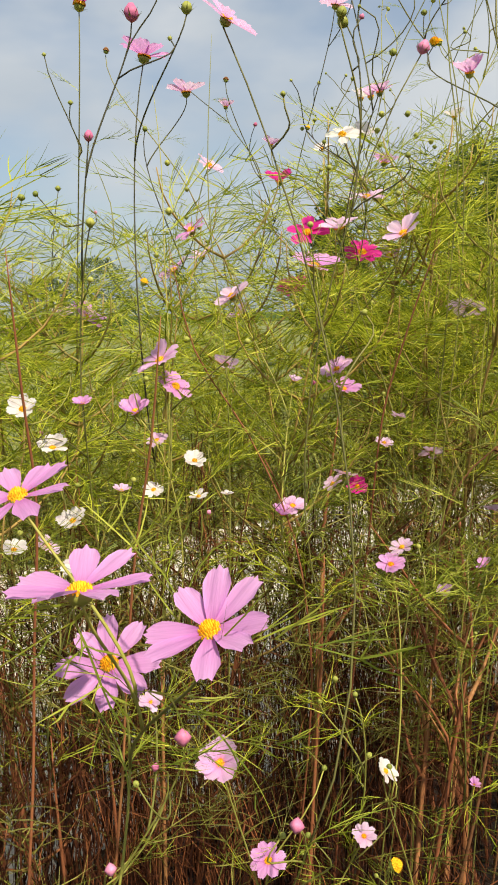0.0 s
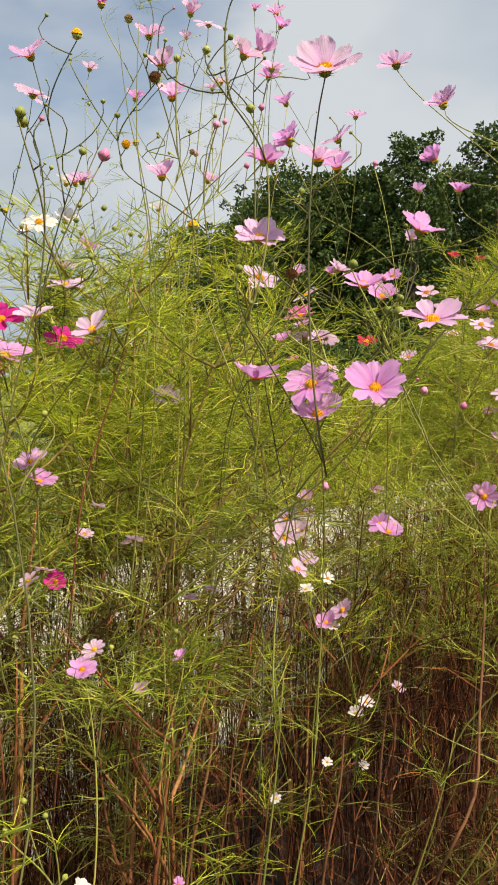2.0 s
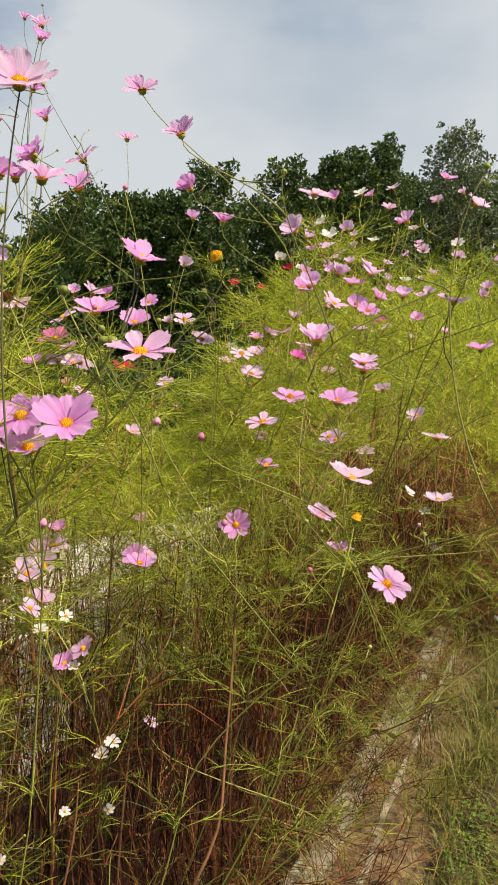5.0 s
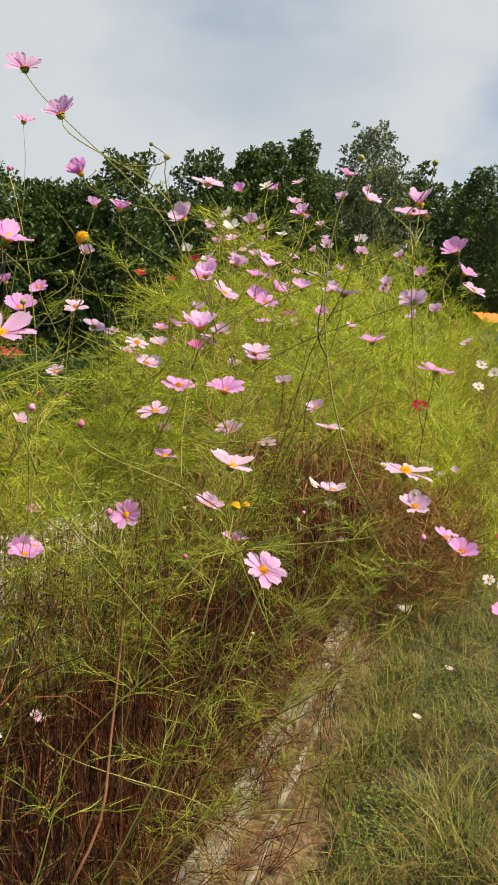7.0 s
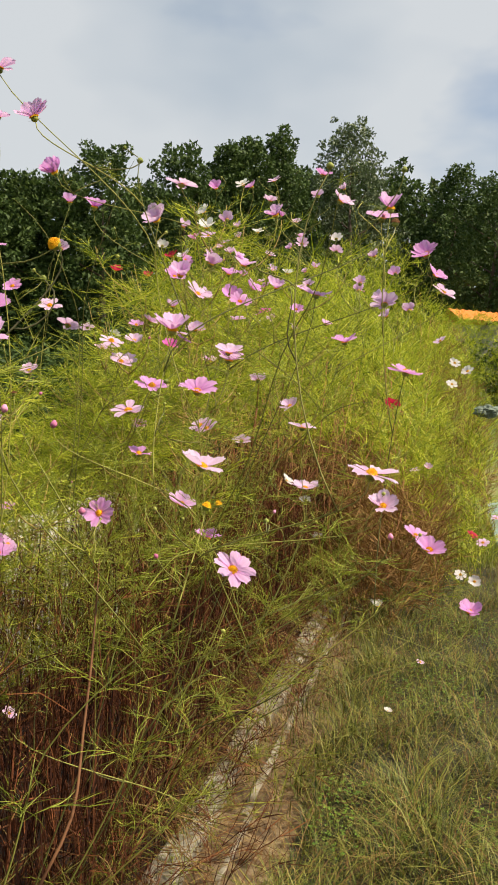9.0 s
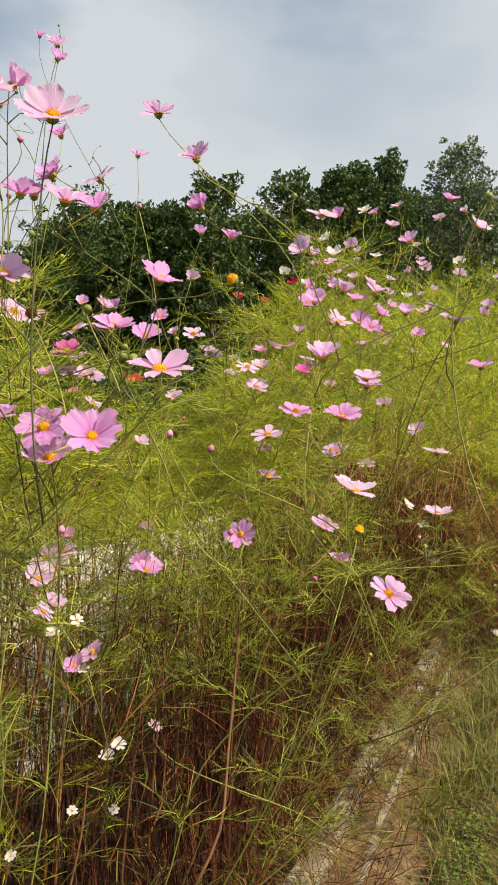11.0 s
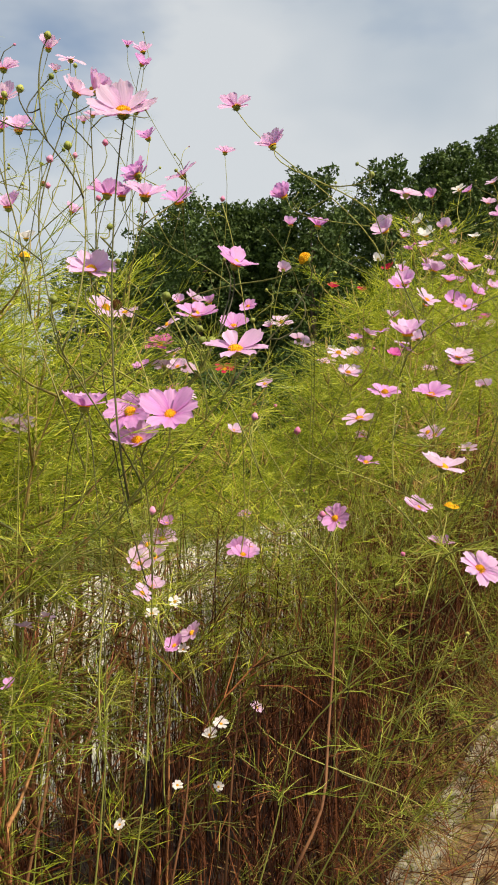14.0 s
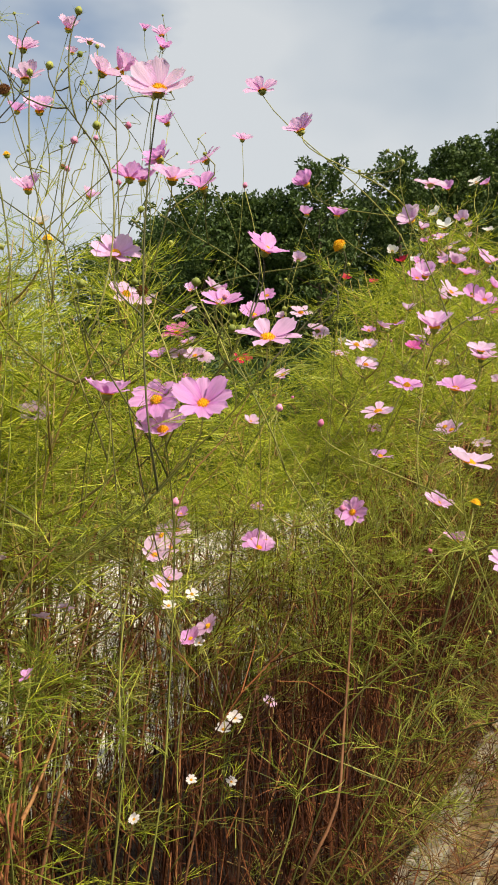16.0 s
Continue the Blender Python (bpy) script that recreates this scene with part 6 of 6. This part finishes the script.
flowering_plant(4.51, 0.96, [(3.419, 3.054, 1.851, 0.084, 'h', -0.38, -0.22, 0.90)])
flowering_plant(4.73, 1.44, [(3.358, 3.593, 1.653, 0.082, 'o', -0.28, -0.56, 0.78)])
flowering_plant(4.80, 0.65, [(3.775, 2.996, 2.134, 0.080, 'p', -0.01, -0.06, 1.00), (3.856, 2.992, 0.535, 0.075, 'w', 0.44, 0.41, 0.80)])
flowering_plant(4.80, 1.65, [(3.251, 3.912, 2.102, 0.078, 'r', -0.32, -0.36, 0.88)])
flowering_plant(4.90, -0.28, [(4.329, 2.152, 0.573, 0.085, 'p', -0.40, -0.16, 0.90), (4.399, 2.328, 0.344, 0.081, 'w', -0.39, -0.51, 0.77)])
flowering_plant(4.94, 0.27, [(4.118, 2.734, 0.136, 0.075, 'w', 0.04, -0.14, 0.99)])
flowering_plant(5.11, -0.18, [(4.439, 2.448, 1.603, 0.074, 'w', -0.56, -0.47, 0.68), (4.559, 2.428, 1.557, 0.083, 'w', -0.69, -0.32, 0.65)])
flowering_plant(5.13, 1.62, [(3.603, 3.954, 1.237, 0.082, 'h', -0.25, -0.35, 0.90)])
flowering_plant(5.40, -0.00, [(4.656, 2.740, 0.932, 0.080, 'p', -0.24, -0.28, 0.93)])
flowering_plant(5.55, -0.13, [(4.850, 2.709, 1.482, 0.082, 'w', -0.43, -0.59, 0.69)])
flowering_plant(5.80, -0.46, [(5.234, 2.552, 0.573, 0.077, 'l', -0.23, -0.26, 0.94)])
flowering_plant(6.02, 0.10, [(5.127, 3.151, 0.859, 0.082, 'p', -0.24, -0.18, 0.95)])
flowering_plant(1.72, 1.22, [(0.952, 1.672, 1.489, 0.057, 'p', -0.42, -0.32, 0.85), (0.993, 1.658, 1.648, 0.062, 'p', 0.44, -0.22, 0.87), (1.131, 1.638, 1.639, 0.047, 'k', -0.57, -0.46, 0.68), (1.229, 1.638, 1.602, 0.063, 'p', -0.21, -0.52, 0.83), (1.265, 1.616, 1.558, 0.066, 'p', 0.53, 0.11, 0.84)])
flowering_plant(1.86, 1.08, [(1.073, 1.662, 1.483, 0.056, 'r', -0.20, -0.40, 0.90), (0.968, 1.660, 1.421, 0.049, 'p', 0.30, -0.51, 0.81), (1.160, 1.611, 1.444, 0.047, 'p', -0.41, -0.41, 0.82), (1.063, 1.602, 1.331, 0.046, 'p', 0.00, -0.49, 0.87), (0.875, 1.715, 1.487, 0.054, 'k', -0.30, -0.30, 0.90)])
flowering_plant(2.05, 1.12, [(1.471, 1.729, 1.535, 0.072, 'p', 0.00, -0.51, 0.86), (1.493, 1.714, 1.479, 0.069, 'p', -0.10, -0.60, 0.80), (1.674, 1.729, 1.533, 0.056, 'h', -0.20, -0.40, 0.90), (1.689, 1.732, 1.733, 0.072, 'k', -0.29, -0.57, 0.77), (1.783, 1.681, 1.775, 0.082, 'p', 0.21, -0.31, 0.93), (1.869, 1.633, 1.777, 0.085, 'l', 0.00, -0.30, 0.95)])
single_stalk([(-0.097, 0.875, 0.944), (-0.077, 0.841, 1.101), (-0.051, 0.803, 1.234), (-0.034, 0.763, 1.359)], 0.0024, STEM, 5)
single_stalk([(0.154, 1.128, 0.855), (0.135, 1.156, 1.025), (0.072, 1.185, 1.179), (-0.005, 1.210, 1.309), (-0.037, 1.237, 1.462)], 0.0021, STEM, 8)
single_stalk([(0.178, 1.310, 0.413), (0.189, 1.334, 0.566), (0.204, 1.362, 0.750), (0.216, 1.394, 0.955)], 0.0056, STEM, 2)
single_stalk([(0.323, 1.151, 0.425), (0.344, 1.177, 0.597), (0.364, 1.202, 0.762)], 0.0040, STEM, 0)
single_stalk([(0.350, 1.144, 0.428), (0.375, 1.130, 0.653), (0.398, 1.112, 0.848)], 0.0036, STEM, 3)
single_stalk([(0.416, 1.184, 0.392), (0.412, 1.166, 0.579), (0.407, 1.146, 0.748)], 0.0048, STEM, 0)
single_stalk([(-0.188, 0.820, 1.009), (-0.169, 0.793, 1.170), (-0.168, 0.761, 1.288), (-0.167, 0.731, 1.422)], 0.0024, STEM, 4)
single_stalk([(0.042, 1.204, 1.290), (0.030, 1.227, 1.426), (0.025, 1.251, 1.579), (0.039, 1.283, 1.782)], 0.0014, STALK, 4)
single_stalk([(-0.046, 1.260, 1.290), (-0.047, 1.284, 1.440), (-0.047, 1.310, 1.599), (-0.056, 1.330, 1.723)], 0.0014, STALK, 4)
single_stalk([(0.404, 1.177, 0.713), (0.415, 1.176, 0.790), (0.434, 1.177, 0.875), (0.459, 1.175, 0.949)], 0.0019, STALK, 6)
single_stalk([(-0.221, 0.830, 1.387), (-0.208, 0.846, 1.494), (-0.208, 0.858, 1.567), (-0.194, 0.870, 1.646)], 0.0016, STALK, 6)
single_stalk([(-0.251, 0.866, 1.281), (-0.229, 0.878, 1.365), (-0.208, 0.890, 1.448), (-0.182, 0.897, 1.501)], 0.0016, STALK, 6)
single_stalk([(-0.067, 1.161, 1.296), (-0.088, 1.176, 1.378), (-0.114, 1.190, 1.460), (-0.119, 1.201, 1.525), (-0.153, 1.217, 1.615)], 0.0014, STALK, 2)
single_stalk([(0.569, 1.276, 1.352), (0.586, 1.119, 1.429), (0.596, 0.964, 1.460), (0.591, 0.816, 1.475)], 0.0016, STALK, 3)
single_stalk([(0.582, 1.284, 1.371), (0.619, 1.198, 1.494), (0.695, 1.086, 1.562), (0.732, 0.995, 1.576), (0.762, 0.907, 1.577), (0.769, 0.834, 1.591)], 0.0016, STALK, 2)
single_stalk([(1.252, 1.529, 1.434), (1.176, 1.407, 1.583), (1.126, 1.268, 1.701), (1.069, 1.130, 1.764), (1.003, 0.995, 1.780)], 0.0013, STALK, 2)
single_stalk([(1.194, 1.452, 1.536), (1.068, 1.298, 1.615), (0.931, 1.149, 1.671), (0.793, 0.998, 1.679)], 0.0013, STALK, 2)
single_stalk([(1.340, 1.705, 0.132), (1.314, 1.560, 0.420), (1.243, 1.444, 0.760), (1.172, 1.322, 0.972), (1.100, 1.198, 1.139)], 0.0019, STALK, 2)
single_stalk([(1.530, 1.674, 0.603), (1.348, 1.451, 0.973), (1.159, 1.227, 1.256)], 0.0016, STALK, 2)
single_stalk([(1.552, 1.456, 0.821), (1.519, 1.345, 1.069), (1.500, 1.216, 1.251), (1.475, 1.098, 1.487), (1.448, 0.973, 1.635), (1.393, 0.877, 1.824)], 0.0024, STALK, 8)
single_stalk([(1.513, 1.544, 0.651), (1.505, 1.359, 0.751), (1.525, 1.151, 0.871), (1.499, 0.985, 0.997), (1.440, 0.843, 1.086)], 0.0019, STALK, 8)
single_stalk([(1.432, 1.534, 0.473), (1.404, 1.303, 0.607), (1.375, 1.073, 0.738), (1.310, 0.874, 0.874)], 0.0024, STALK, 14)
single_stalk([(1.703, 1.462, 0.882), (1.640, 1.262, 1.012), (1.581, 1.057, 1.133), (1.502, 0.868, 1.236)], 0.0016, STALK, 5)
single_stalk([(1.856, 1.324, 0.824), (1.708, 1.066, 0.969), (1.541, 0.819, 1.054)], 0.0013, STALK, 3)
single_stalk([(1.854, 1.487, 1.180), (1.776, 1.298, 1.293), (1.695, 1.109, 1.375), (1.598, 0.929, 1.394)], 0.0016, STALK, 6)
single_stalk([(0.433, 1.358, 1.367), (0.453, 1.372, 1.617), (0.438, 1.393, 1.817), (0.452, 1.408, 2.056)], 0.0018, STALK, 4)
single_stalk([(0.518, 1.387, 1.417), (0.515, 1.402, 1.593), (0.553, 1.406, 1.799), (0.576, 1.413, 1.985)], 0.0016, STALK, 4)
single_stalk([(0.445, 1.316, 1.541), (0.434, 1.334, 1.724), (0.412, 1.352, 1.850), (0.400, 1.368, 2.004)], 0.0014, STALK, 4)
single_stalk([(0.489, 1.298, 1.502), (0.514, 1.302, 1.655), (0.565, 1.296, 1.799), (0.607, 1.292, 1.923)], 0.0014, STALK, 4)
single_stalk([(0.301, 1.282, 1.186), (0.332, 1.281, 1.296), (0.362, 1.278, 1.388), (0.392, 1.275, 1.471)], 0.0021, STEM, 3)
single_stalk([(0.404, 1.177, 0.718), (0.433, 1.166, 0.923), (0.476, 1.147, 1.104), (0.525, 1.124, 1.237), (0.589, 1.094, 1.367)], 0.0016, STALK, 9)
single_stalk([(0.407, 1.178, 1.143), (0.479, 1.088, 1.159), (0.525, 1.014, 1.190), (0.545, 0.953, 1.205)], 0.0019, STALK, 10)
single_stalk([(0.978, 1.466, 0.301), (0.852, 1.211, 0.663), (0.697, 0.966, 0.894)], 0.0021, STEM, 2)
single_stalk([(1.411, 1.451, 0.314), (1.279, 1.195, 0.571), (1.118, 0.952, 0.795)], 0.0024, STEM, 0)
single_stalk([(0.909, 1.128, 0.513), (0.993, 1.144, 0.619), (1.067, 1.224, 0.727), (1.141, 1.304, 0.867), (1.211, 1.388, 1.029)], 0.0046, WOOD, 2)
single_stalk([(0.684, 1.154, 0.570), (0.717, 1.165, 0.684), (0.736, 1.182, 0.783)], 0.0034, WOOD, 0)
single_stalk([(0.827, 1.230, 0.484), (0.855, 1.248, 0.676), (0.891, 1.270, 0.838)], 0.0040, WOOD, 0)
single_stalk([(1.215, 1.242, 0.471), (1.305, 1.253, 0.556), (1.409, 1.256, 0.627), (1.563, 1.285, 0.638)], 0.0019, WOOD, 4)
single_stalk([(0.428, 1.119, 0.670), (0.464, 1.129, 0.804), (0.488, 1.156, 0.923), (0.540, 1.192, 1.062)], 0.0037, WOOD, 2)
single_stalk([(0.569, 1.275, 0.766), (0.640, 1.301, 0.919), (0.704, 1.326, 0.998), (0.792, 1.340, 1.106)], 0.0026, WOOD, 3)
single_stalk([(0.418, 1.260, 1.063), (0.525, 1.263, 1.165), (0.612, 1.277, 1.265)], 0.0022, WOOD, 4)
single_stalk([(0.756, 1.309, 1.222), (0.848, 1.320, 1.315), (0.924, 1.340, 1.415)], 0.0019, WOOD, 3)
plastic_bag((5.5, 2.8, 1.30))
